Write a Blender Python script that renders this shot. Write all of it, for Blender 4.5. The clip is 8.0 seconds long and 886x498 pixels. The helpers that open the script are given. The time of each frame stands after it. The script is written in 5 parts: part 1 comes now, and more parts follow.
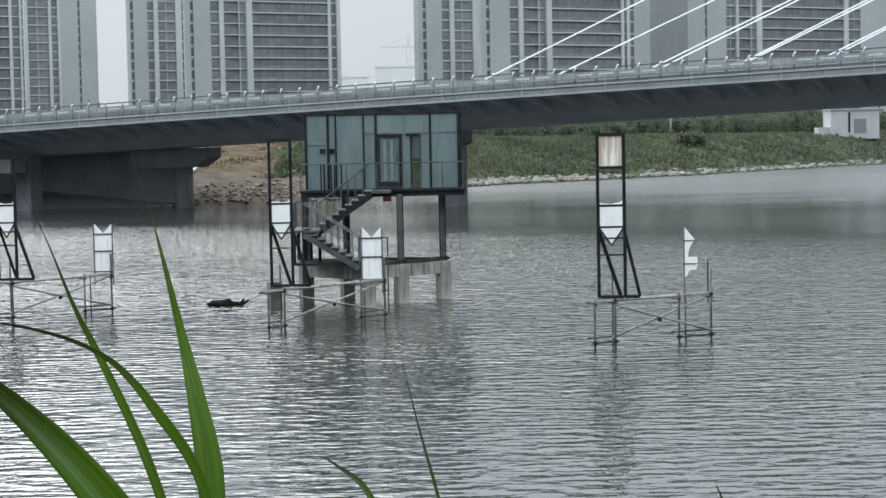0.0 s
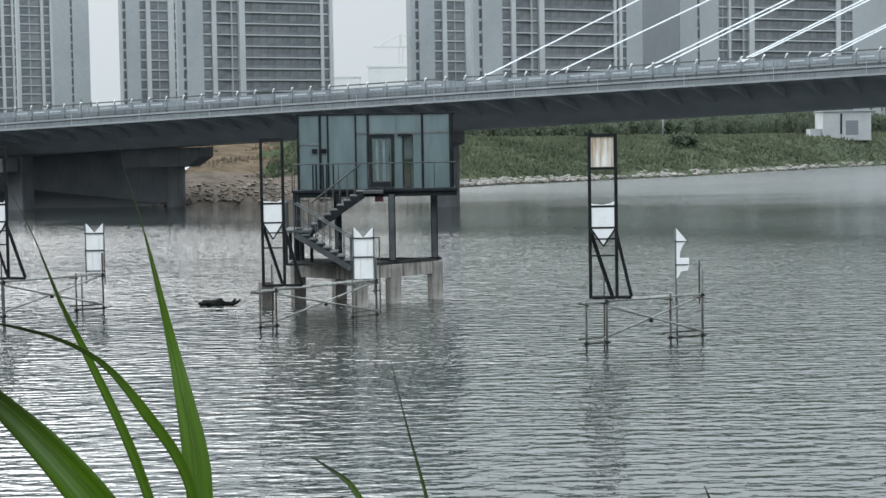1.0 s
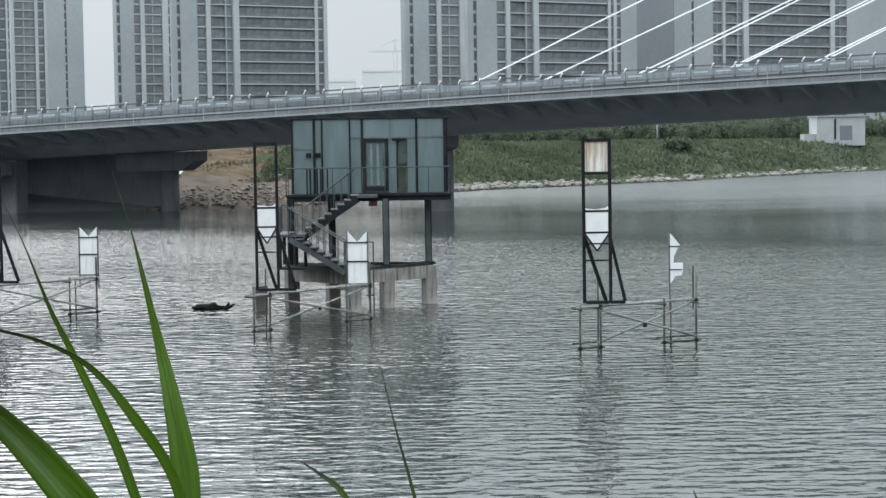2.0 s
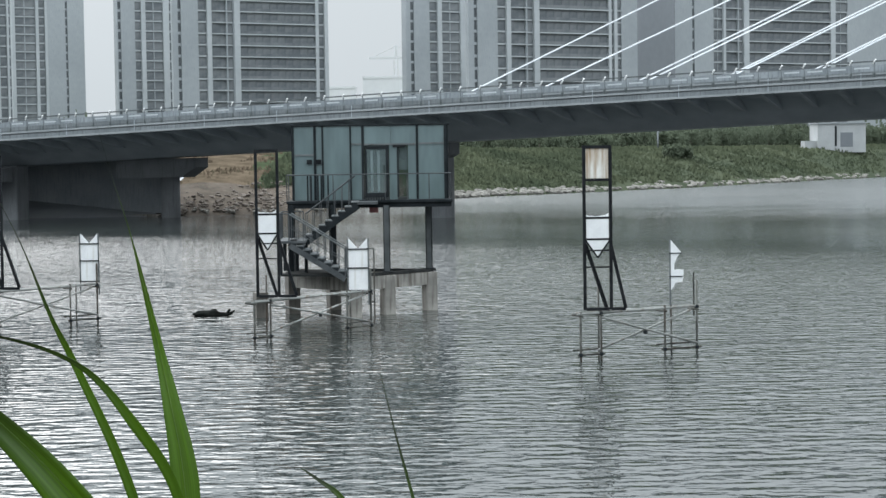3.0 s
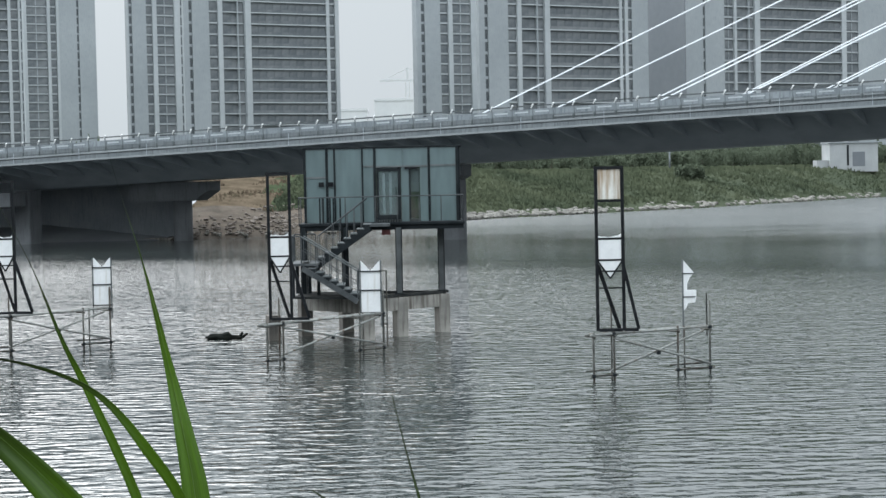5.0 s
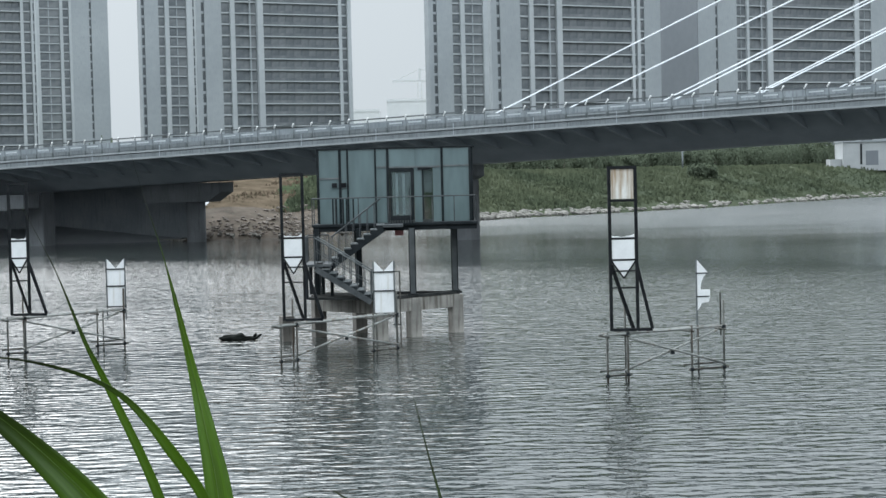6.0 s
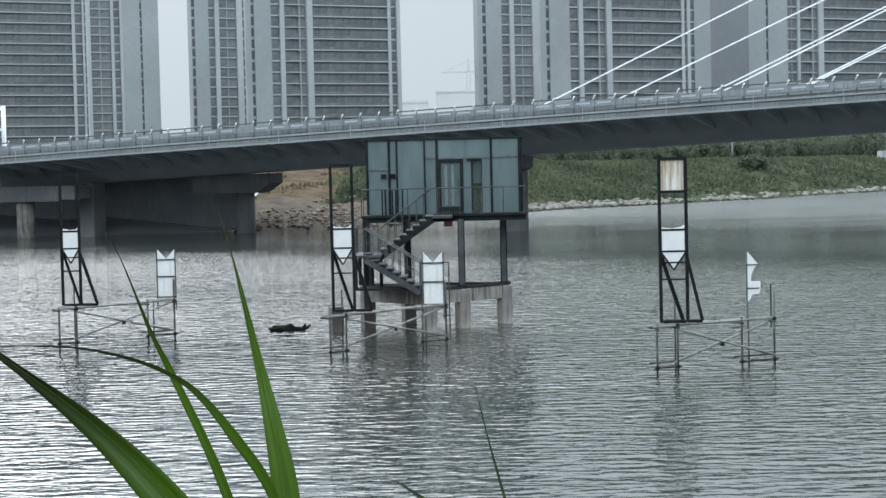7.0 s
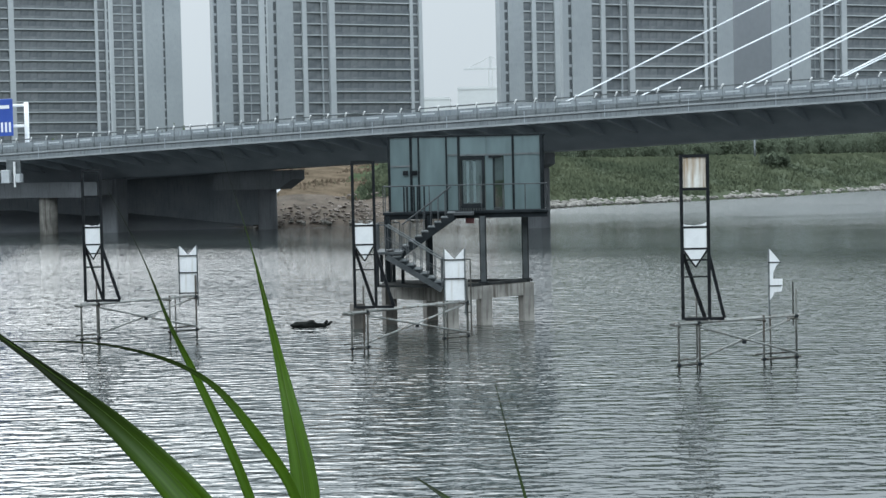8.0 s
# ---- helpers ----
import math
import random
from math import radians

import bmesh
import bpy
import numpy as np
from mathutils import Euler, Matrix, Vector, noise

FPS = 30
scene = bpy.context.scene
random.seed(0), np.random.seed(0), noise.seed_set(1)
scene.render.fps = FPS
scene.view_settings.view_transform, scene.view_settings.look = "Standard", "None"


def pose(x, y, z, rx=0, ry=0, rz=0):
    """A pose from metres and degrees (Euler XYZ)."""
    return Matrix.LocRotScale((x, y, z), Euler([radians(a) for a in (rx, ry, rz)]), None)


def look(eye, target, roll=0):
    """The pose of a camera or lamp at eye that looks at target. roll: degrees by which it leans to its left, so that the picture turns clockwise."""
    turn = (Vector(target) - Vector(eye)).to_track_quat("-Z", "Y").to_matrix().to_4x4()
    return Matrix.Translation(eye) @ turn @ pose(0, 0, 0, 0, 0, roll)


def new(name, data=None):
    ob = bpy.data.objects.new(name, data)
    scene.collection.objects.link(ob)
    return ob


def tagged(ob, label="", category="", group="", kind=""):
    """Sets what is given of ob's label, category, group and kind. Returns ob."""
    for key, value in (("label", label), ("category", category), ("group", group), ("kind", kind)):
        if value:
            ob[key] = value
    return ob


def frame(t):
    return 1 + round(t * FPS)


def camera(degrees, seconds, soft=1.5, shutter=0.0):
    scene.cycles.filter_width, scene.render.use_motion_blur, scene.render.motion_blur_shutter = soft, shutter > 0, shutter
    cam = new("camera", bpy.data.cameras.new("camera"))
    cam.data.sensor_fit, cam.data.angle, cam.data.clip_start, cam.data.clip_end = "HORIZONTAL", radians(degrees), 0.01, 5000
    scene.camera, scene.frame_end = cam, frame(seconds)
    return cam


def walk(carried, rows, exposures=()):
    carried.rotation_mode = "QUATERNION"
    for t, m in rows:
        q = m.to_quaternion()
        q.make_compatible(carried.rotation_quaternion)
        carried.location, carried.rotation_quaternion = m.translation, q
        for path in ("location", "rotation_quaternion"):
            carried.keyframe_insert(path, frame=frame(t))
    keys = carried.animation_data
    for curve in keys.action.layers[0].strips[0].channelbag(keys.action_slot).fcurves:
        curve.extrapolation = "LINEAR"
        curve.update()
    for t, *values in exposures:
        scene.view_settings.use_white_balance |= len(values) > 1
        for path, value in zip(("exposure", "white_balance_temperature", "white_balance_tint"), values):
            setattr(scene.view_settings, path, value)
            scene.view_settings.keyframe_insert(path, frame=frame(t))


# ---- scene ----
cam = camera(27.0, 8.0, soft=1.5)
EYE_Z = 6.1
PATH = [
    (0.0, 0.0090, -3.304, 1.147, -0.778),
    (0.5, 0.0140, -3.321, 1.048, -0.872),
    (1.0, 0.0145, -3.299, 0.970, -1.018),
    (1.5, 0.0210, -3.235, 0.883, -1.183),
    (3.0, 0.0240, -2.957, 0.843, -1.172),
    (3.5, 0.0240, -2.787, 0.880, -1.001),
    (4.0, 0.0250, -2.548, 1.007, -0.876),
    (4.5, 0.0290, -2.316, 1.148, -0.859),
    (6.0, 0.0120, -2.253, 1.403, -0.411),
    (6.5, 0.0000, -2.384, 1.384, 0.323),
    (7.0, -0.0140, -2.492, 1.369, 1.095),
    (7.5, -0.0180, -2.561, 1.316, 1.608),
    (8.0, -0.0120, -2.576, 1.266, 1.772),
]
# the clip's white balance drifts a little cooler near its end
walk(cam, [(t, pose(x, 0, EYE_Z, 90 + p, r, w)) for t, x, p, r, w in PATH],
     [(0.0, 0.35, 6500, 10), (4.5, 0.33, 6470, 10), (8.0, 0.31, 6250, 8)])

# ---------------------------------------------------------------- light
SUN_EL, SUN_AZ = radians(40), radians(-36)
world = bpy.data.worlds.new("overcast_sky")
scene.world = world
world.use_nodes = True
wn, wl = world.node_tree.nodes, world.node_tree.links
wn.clear()
sky = wn.new("ShaderNodeTexSky")
sky.sky_type, sky.sun_disc = "NISHITA", False
sky.sun_elevation, sky.sun_rotation = SUN_EL, SUN_AZ
sky.air_density, sky.dust_density, sky.ozone_density = 1.0, 6.0, 1.0
hsv = wn.new("ShaderNodeHueSaturation")
hsv.inputs["Saturation"].default_value = 0.12
cloud = wn.new("ShaderNodeMixRGB")
cloud.inputs[0].default_value = 0.92
# an overcast sky grows brighter towards the zenith
wtc, wsep, wmul, wcol = wn.new("ShaderNodeTexCoord"), wn.new("ShaderNodeSeparateXYZ"), wn.new("ShaderNodeMapRange"), wn.new("ShaderNodeVectorMath")
wmul.inputs["From Min"].default_value, wmul.inputs["From Max"].default_value = 0.11, 0.50
wmul.inputs["To Min"].default_value, wmul.inputs["To Max"].default_value = 1.0, 3.6
wcol.operation = "SCALE"
wcol.inputs[0].default_value = (5.6, 6.15, 6.5)
wl.new(wtc.outputs["Generated"], wsep.inputs[0])
wl.new(wsep.outputs["Z"], wmul.inputs["Value"])
# the veiled sun brightens the cloud around it
wdot, wpow, wgain, wsum = wn.new("ShaderNodeVectorMath"), wn.new("ShaderNodeMath"), wn.new("ShaderNodeMath"), wn.new("ShaderNodeMath")
wdot.operation, wpow.operation, wgain.operation = "DOT_PRODUCT", "POWER", "MULTIPLY_ADD"
wdot.inputs[1].default_value = (math.sin(SUN_AZ) * math.cos(SUN_EL), math.cos(SUN_AZ) * math.cos(SUN_EL), math.sin(SUN_EL))
wsum.operation, wsum.inputs[1].default_value = "MAXIMUM", 0.0
wpow.inputs[1].default_value = 10.0
wgain.inputs[1].default_value, wgain.inputs[2].default_value = 0.7, 0.92
wscale = wn.new("ShaderNodeMath")
wscale.operation = "MULTIPLY"
wl.new(wtc.outputs["Generated"], wdot.inputs[0])
wl.new(wdot.outputs["Value"], wsum.inputs[0])
wl.new(wsum.outputs[0], wpow.inputs[0])
wl.new(wpow.outputs[0], wgain.inputs[0])
wl.new(wgain.outputs[0], wscale.inputs[0])
wl.new(wmul.outputs[0], wscale.inputs[1])
wl.new(wscale.outputs[0], wcol.inputs["Scale"])
wl.new(wcol.outputs[0], cloud.inputs[2])
bg, wo = wn.new("ShaderNodeBackground"), wn.new("ShaderNodeOutputWorld")
bg.inputs["Strength"].default_value = 0.10
wl.new(sky.outputs[0], hsv.inputs["Color"])
wl.new(hsv.outputs[0], cloud.inputs[1])
wl.new(cloud.outputs[0], bg.inputs["Color"])
wl.new(bg.outputs[0], wo.inputs["Surface"])
sun = new("sun", bpy.data.lights.new("sun", "SUN"))
sun.data.energy, sun.data.angle, sun.data.color = 2.7, radians(70), (1.0, 0.99, 0.97)
sun.matrix_world = look((math.sin(SUN_AZ) * 50, math.cos(SUN_AZ) * 50, 50 * math.tan(SUN_EL)), (0, 0, 0))


# ---------------------------------------------------------------- materials
def mat(name, c1, c2, rough=0.7, metal=0.0, scale=3.0, fine=40.0, bump=0.15, spec=0.4, stretch=(1, 1, 1), vary=0.0,
        stain=None, stain_at=0.62):
    """Two colours mixed by a coarse and a fine noise, a fine relief and, where asked, stains of a third colour."""
    m = bpy.data.materials.new(name)
    m.use_nodes = True
    n, l = m.node_tree.nodes, m.node_tree.links
    b = n["Principled BSDF"]
    b.inputs["Roughness"].default_value, b.inputs["Metallic"].default_value = rough, metal
    b.inputs["Specular IOR Level"].default_value = spec
    tc, mp = n.new("ShaderNodeTexCoord"), n.new("ShaderNodeMapping")
    mp.inputs["Scale"].default_value = stretch
    l.new(tc.outputs["Object"], mp.inputs["Vector"])
    big, small = n.new("ShaderNodeTexNoise"), n.new("ShaderNodeTexNoise")
    big.inputs["Scale"].default_value, small.inputs["Scale"].default_value = scale, fine
    big.inputs["Detail"].default_value, small.inputs["Detail"].default_value = 5, 3
    l.new(mp.outputs[0], big.inputs["Vector"])
    l.new(mp.outputs[0], small.inputs["Vector"])
    mix = n.new("ShaderNodeMath")
    mix.operation = "MULTIPLY_ADD"
    mix.inputs[1].default_value, mix.inputs[2].default_value = 0.35, -0.18
    l.new(small.outputs["Fac"], mix.inputs[0])
    add = n.new("ShaderNodeMath")
    add.operation = "ADD"
    l.new(big.outputs["Fac"], add.inputs[0])
    l.new(mix.outputs[0], add.inputs[1])
    last = add
    if vary:
        info, va, vb = n.new("ShaderNodeObjectInfo"), n.new("ShaderNodeMath"), n.new("ShaderNodeMath")
        va.operation, vb.operation = "MULTIPLY_ADD", "ADD"
        va.inputs[1].default_value, va.inputs[2].default_value = vary, -vary / 2
        geo, vs, vf = n.new("ShaderNodeNewGeometry"), n.new("ShaderNodeMath"), n.new("ShaderNodeMath")
        vs.operation, vf.operation = "ADD", "FRACT"
        l.new(info.outputs["Random"], vs.inputs[0])
        l.new(geo.outputs["Random Per Island"], vs.inputs[1])
        l.new(vs.outputs[0], vf.inputs[0])
        l.new(vf.outputs[0], va.inputs[0])
        l.new(va.outputs[0], vb.inputs[0])
        l.new(add.outputs[0], vb.inputs[1])
        last = vb
    ramp = n.new("ShaderNodeValToRGB")
    ramp.color_ramp.elements[0].position, ramp.color_ramp.elements[1].position = 0.32, 0.68
    ramp.color_ramp.elements[0].color, ramp.color_ramp.elements[1].color = (*c1, 1), (*c2, 1)
    l.new(last.outputs[0], ramp.inputs[0])
    out = ramp.outputs[0]
    if stain:
        sn, sm, sr, mx = n.new("ShaderNodeTexNoise"), n.new("ShaderNodeMapping"), n.new("ShaderNodeValToRGB"), n.new("ShaderNodeMixRGB")
        sm.inputs["Scale"].default_value = (4, 4, 0.35)
        sn.inputs["Scale"].default_value, sn.inputs["Detail"].default_value = 1.6, 4
        l.new(tc.outputs["Object"], sm.inputs["Vector"])
        l.new(sm.outputs[0], sn.inputs["Vector"])
        sr.color_ramp.elements[0].position, sr.color_ramp.elements[1].position = stain_at - 0.1, stain_at + 0.12
        l.new(sn.outputs["Fac"], sr.inputs[0])
        l.new(sr.outputs[0], mx.inputs[0])
        l.new(out, mx.inputs[1])
        mx.inputs[2].default_value = (*stain, 1)
        out = mx.outputs[0]
    l.new(out, b.inputs["Base Color"])
    if bump:
        bp = n.new("ShaderNodeBump")
        bp.inputs["Strength"].default_value, bp.inputs["Distance"].default_value = bump, 0.02
        l.new(small.outputs["Fac"], bp.inputs["Height"])
        l.new(bp.outputs[0], b.inputs["Normal"])
    return m


def water_mat():
    m = bpy.data.materials.new("river_water")
    m.use_nodes = True
    n, l = m.node_tree.nodes, m.node_tree.links
    b = n["Principled BSDF"]
    b.inputs["Base Color"].default_value = (0.026, 0.031, 0.030, 1)
    b.inputs["IOR"].default_value = 1.333
    tc = n.new("ShaderNodeTexCoord")

    def noise_at(scale, detail, stretch, turn=0.0):
        mp, t = n.new("ShaderNodeMapping"), n.new("ShaderNodeTexNoise")
        mp.inputs["Scale"].default_value, mp.inputs["Rotation"].default_value = stretch, (0, 0, turn)
        t.inputs["Scale"].default_value, t.inputs["Detail"].default_value = scale, detail
        l.new(tc.outputs["Object"], mp.inputs["Vector"])
        l.new(mp.outputs[0], t.inputs["Vector"])
        return t

    def calc(op, x, y):
        c = n.new("ShaderNodeMath")
        c.operation = op
        for k, v in enumerate((x, y)):
            if isinstance(v, (int, float)):
                c.inputs[k].default_value = v
            else:
                l.new(v, c.inputs[k])
        return c.outputs[0]

    # wavelets, swell and fine ripples, drawn out across the wind
    total = None
    for scale, detail, stretch, amount in ((0.75, 1, (0.3, 0.65, 1), 0.24), (3.0, 0.8, (0.42, 0.85, 1), 0.36), (7.0, 1, (0.6, 0.8, 1), 0.09)):
        h = calc("MULTIPLY", noise_at(scale, detail, stretch, 0.05 * scale - 0.08).outputs["Fac"], amount)
        total = h if total is None else calc("ADD", total, h)
    # calm and ruffled patches
    pr = n.new("ShaderNodeMapRange")
    pr.inputs["From Min"].default_value, pr.inputs["From Max"].default_value = 0.35, 0.65
    pr.inputs["To Min"].default_value, pr.inputs["To Max"].default_value = 0.55, 1.0
    l.new(noise_at(0.05, 2, (0.5, 0.65, 1)).outputs["Fac"], pr.inputs["Value"])
    # the river is ruffled out on the open water and calm in the lee of the bridge
    sp = n.new("ShaderNodeSeparateXYZ")
    l.new(tc.outputs["Object"], sp.inputs[0])
    gusts = calc("MULTIPLY", calc("SUBTRACT", noise_at(0.09, 2, (0.35, 1.0, 1)).outputs["Fac"], 0.5), 60.0)
    along = calc("ADD", gusts, calc("ADD", sp.outputs["Y"], calc("MULTIPLY", sp.outputs["X"], 0.86)))

    def reach(stops):
        lee, band = n.new("ShaderNodeMapRange"), n.new("ShaderNodeValToRGB")
        lee.inputs["From Min"].default_value, lee.inputs["From Max"].default_value = 0, 300
        for k, (at, v) in enumerate(stops):
            el = band.color_ramp.elements[k] if k < 2 else band.color_ramp.elements.new(at / 300)
            el.position, el.color = at / 300, (v, v, v, 1)
        l.new(along, lee.inputs["Value"])
        l.new(lee.outputs[0], band.inputs[0])
        return band.outputs[0]

    # fine cat's-paw ripples as slopes of their own
    fine = noise_at(11.0, 1, (0.6, 0.9, 1))
    cen, scl, up, nor = (n.new("ShaderNodeVectorMath") for _ in range(4))
    cen.operation, scl.operation, up.operation, nor.operation = "SUBTRACT", "MULTIPLY", "ADD", "NORMALIZE"
    cen.inputs[1].default_value = (0.5, 0.5, 0.5)
    up.inputs[1].default_value = (0, 0, 1)
    l.new(fine.outputs["Color"], cen.inputs[0])
    amp = calc("MULTIPLY", reach(FINE_REACH), pr.outputs[0])
    cx = n.new("ShaderNodeCombineXYZ")
    l.new(calc("MULTIPLY", amp, 0.6), cx.inputs["X"])
    l.new(amp, cx.inputs["Y"])
    l.new(cen.outputs[0], scl.inputs[0])
    l.new(cx.outputs[0], scl.inputs[1])
    l.new(scl.outputs[0], up.inputs[0])
    l.new(up.outputs[0], nor.inputs[0])
    bp = n.new("ShaderNodeBump")
    bp.inputs["Distance"].default_value = 0.30
    l.new(calc("MULTIPLY", reach(WAVE_REACH), pr.outputs[0]), bp.inputs["Strength"])
    l.new(total, bp.inputs["Height"])
    l.new(nor.outputs[0], bp.inputs["Normal"])
    l.new(bp.outputs[0], b.inputs["Normal"])
    # the far reach is covered with ripples too small to tell apart
    l.new(reach(((0, 0.03), (185, 0.05), (240, 0.20), (300, 0.26))), b.inputs["Roughness"])
    return m


def glass_mat(name, col, rough=0.05, alpha=1.0, tint=(0.62, 0.78, 0.78)):
    m = bpy.data.materials.new(name)
    m.use_nodes = True
    n, l = m.node_tree.nodes, m.node_tree.links
    b = n["Principled BSDF"]
    b.inputs["Roughness"].default_value, b.inputs["IOR"].default_value = rough, 1.45
    info, rmp = n.new("ShaderNodeObjectInfo"), n.new("ShaderNodeValToRGB")
    dn, dm, da = n.new("ShaderNodeTexNoise"), n.new("ShaderNodeMapping"), n.new("ShaderNodeMath")
    dt = n.new("ShaderNodeTexCoord")
    dm.inputs["Scale"].default_value = (1.6, 1.6, 0.35)
    dn.inputs["Scale"].default_value, dn.inputs["Detail"].default_value = 1.5, 4
    da.operation, da.inputs[1].default_value = "MULTIPLY_ADD", 0.45
    rmp.color_ramp.elements[0].position, rmp.color_ramp.elements[1].position = 0.25, 1.0
    rmp.color_ramp.elements[0].color = (*[c * 0.75 for c in col], 1)
    rmp.color_ramp.elements[1].color = (*[c * 1.35 for c in col], 1)
    l.new(dt.outputs["Object"], dm.inputs["Vector"])
    l.new(dm.outputs[0], dn.inputs["Vector"])
    l.new(info.outputs["Random"], da.inputs[0])
    l.new(dn.outputs["Fac"], da.inputs[2])
    l.new(da.outputs[0], rmp.inputs[0])
    l.new(rmp.outputs[0], b.inputs["Base Color"])
    if alpha < 1:
        tr, mx = n.new("ShaderNodeBsdfTransparent"), n.new("ShaderNodeMixShader")
        tr.inputs[0].default_value = (*tint, 1)
        mx.inputs[0].default_value = alpha
        out = n["Material Output"]
        l.new(tr.outputs[0], mx.inputs[1])
        l.new(b.outputs[0], mx.inputs[2])
        l.new(mx.outputs[0], out.inputs["Surface"])
    nz, bp = n.new("ShaderNodeTexNoise"), n.new("ShaderNodeBump")
    nz.inputs["Scale"].default_value = 1.2
    bp.inputs["Strength"].default_value, bp.inputs["Distance"].default_value = 0.05, 0.05
    l.new(nz.outputs["Fac"], bp.inputs["Height"])
    l.new(bp.outputs[0], b.inputs["Normal"])
    return m


# strength of the ripples by distance out from the near bank
FINE_REACH = ((0, 0.08), (45, 0.14), (72, 0.5), (105, 0.9), (122, 0.9), (146, 0.2), (180, 0.25), (230, 1.6))
WAVE_REACH = ((0, 0.56), (45, 0.66), (70, 1.2), (115, 1.2), (140, 0.45), (190, 0.5), (300, 1.0))
WATER = water_mat()
SHADED_WET_CONCRETE = mat("damp_stained_concrete", (0.055, 0.052, 0.048), (0.125, 0.115, 0.102), 0.8, scale=1.2, fine=25, stain=(0.04, 0.038, 0.034))
LIT_TUBE = mat("pale_galvanised_tube", (0.15, 0.16, 0.155), (0.28, 0.29, 0.28), 0.6, scale=1.5, fine=25, stain=(0.10, 0.075, 0.055), stain_at=0.62, spec=0.2)
CONCRETE = mat("weathered_concrete", (0.20, 0.195, 0.182), (0.35, 0.336, 0.308), 0.85, scale=1.2, fine=30, spec=0.2, stain=(0.105, 0.095, 0.083), stain_at=0.58)
DECK_CONCRETE = mat("grey_painted_concrete", (0.145, 0.163, 0.174), (0.215, 0.234, 0.245), 0.75, scale=0.5, fine=12, stain=(0.115, 0.13, 0.14), stain_at=0.58)
LIP = mat("pale_edge_paint", (0.25, 0.27, 0.282), (0.33, 0.35, 0.362), 0.7, scale=0.4, fine=8)
# paler than dark grey steel: hazy light under the deck is in the colour
GIRDER = mat("grey_steel_paint", (0.37, 0.41, 0.45), (0.47, 0.51, 0.55), 0.6, scale=0.5, fine=9)
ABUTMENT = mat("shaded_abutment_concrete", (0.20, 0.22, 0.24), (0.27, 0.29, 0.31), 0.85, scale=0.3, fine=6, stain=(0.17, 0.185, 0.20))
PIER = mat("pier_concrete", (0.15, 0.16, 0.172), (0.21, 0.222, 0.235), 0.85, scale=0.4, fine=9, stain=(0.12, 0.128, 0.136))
RAIL = mat("galvanised_rail", (0.40, 0.43, 0.45), (0.58, 0.61, 0.63), 0.5, 0.2, scale=0.5, fine=20)
PUMP_WALL = mat("aged_white_render", (0.33, 0.345, 0.355), (0.42, 0.435, 0.445), 0.85, scale=0.3, fine=4, stain=(0.36, 0.37, 0.37))
WHITE_PAINT = mat("white_paint", (0.72, 0.73, 0.74), (0.82, 0.83, 0.83), 0.55, scale=0.8, fine=20)
CABLE = mat("white_cable_sheath", (0.66, 0.68, 0.70), (0.78, 0.80, 0.81), 0.45, scale=0.2, fine=5)
BLACK_STEEL = mat("black_painted_steel", (0.010, 0.011, 0.013), (0.022, 0.024, 0.026), 0.75, 0.0, scale=4, fine=40, spec=0.06)
GREY_STEEL = mat("grey_painted_steel", (0.075, 0.088, 0.092), (0.14, 0.152, 0.157), 0.6, 0.0, scale=2, fine=30, stain=(0.08, 0.055, 0.04), stain_at=0.7)
DARK_STEEL = mat("dark_steel_frame", (0.012, 0.015, 0.017), (0.026, 0.030, 0.033), 0.75, 0.0, scale=2, fine=30, spec=0.06)
SCAFFOLD = mat("weathered_scaffold_tube", (0.03, 0.032, 0.03), (0.12, 0.125, 0.115), 0.7, 0.0, scale=1.5, fine=25, stain=(0.04, 0.026, 0.018), stain_at=0.56, spec=0.2)
STAIR_STEEL = mat("dark_grey_stair_steel", (0.04, 0.046, 0.05), (0.085, 0.092, 0.096), 0.7, scale=2, fine=25, spec=0.2)
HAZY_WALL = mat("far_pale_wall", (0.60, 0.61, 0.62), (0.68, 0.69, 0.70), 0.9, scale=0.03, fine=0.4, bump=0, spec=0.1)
PANEL = mat("white_sign_sheet", (0.72, 0.73, 0.74), (0.82, 0.83, 0.84), 0.6, scale=2, fine=15, stain=(0.62, 0.61, 0.58), stain_at=0.68)
RUSTED_PANEL = mat("rust_streaked_sheet", (0.62, 0.61, 0.57), (0.76, 0.75, 0.71), 0.6, scale=2, fine=15, stain=(0.33, 0.23, 0.14), stain_at=0.56)
GLASS = glass_mat("green_tinted_glass", (0.126, 0.170, 0.177), 0.08, 0.86)
CLEAR_GLASS = glass_mat("clear_door_glass", (0.16, 0.20, 0.21), 0.05, 0.3, (0.82, 0.87, 0.87))
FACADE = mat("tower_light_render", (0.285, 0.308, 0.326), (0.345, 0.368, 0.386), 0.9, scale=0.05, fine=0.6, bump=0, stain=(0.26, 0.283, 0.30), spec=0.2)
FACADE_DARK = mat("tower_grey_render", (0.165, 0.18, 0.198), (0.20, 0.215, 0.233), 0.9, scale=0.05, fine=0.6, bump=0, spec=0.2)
SLAB_EDGE = mat("tower_slab_edge", (0.355, 0.378, 0.396), (0.425, 0.448, 0.466), 0.85, scale=0.08, fine=1, bump=0, spec=0.2)
WINDOW = mat("tower_window_glass", (0.115, 0.128, 0.140), (0.185, 0.198, 0.208), 0.5, scale=0.3, fine=1.1, bump=0, vary=0.25, spec=0.25)
DARK_SLOT = mat("tower_dark_slot", (0.07, 0.08, 0.09), (0.11, 0.12, 0.13), 0.6, scale=0.2, fine=1, bump=0)
EARTH = mat("eroded_earth", (0.040, 0.030, 0.024), (0.098, 0.077, 0.062), 0.95, scale=0.45, fine=2.5, bump=0.6, spec=0.1, stain=(0.06, 0.064, 0.046), stain_at=0.60)
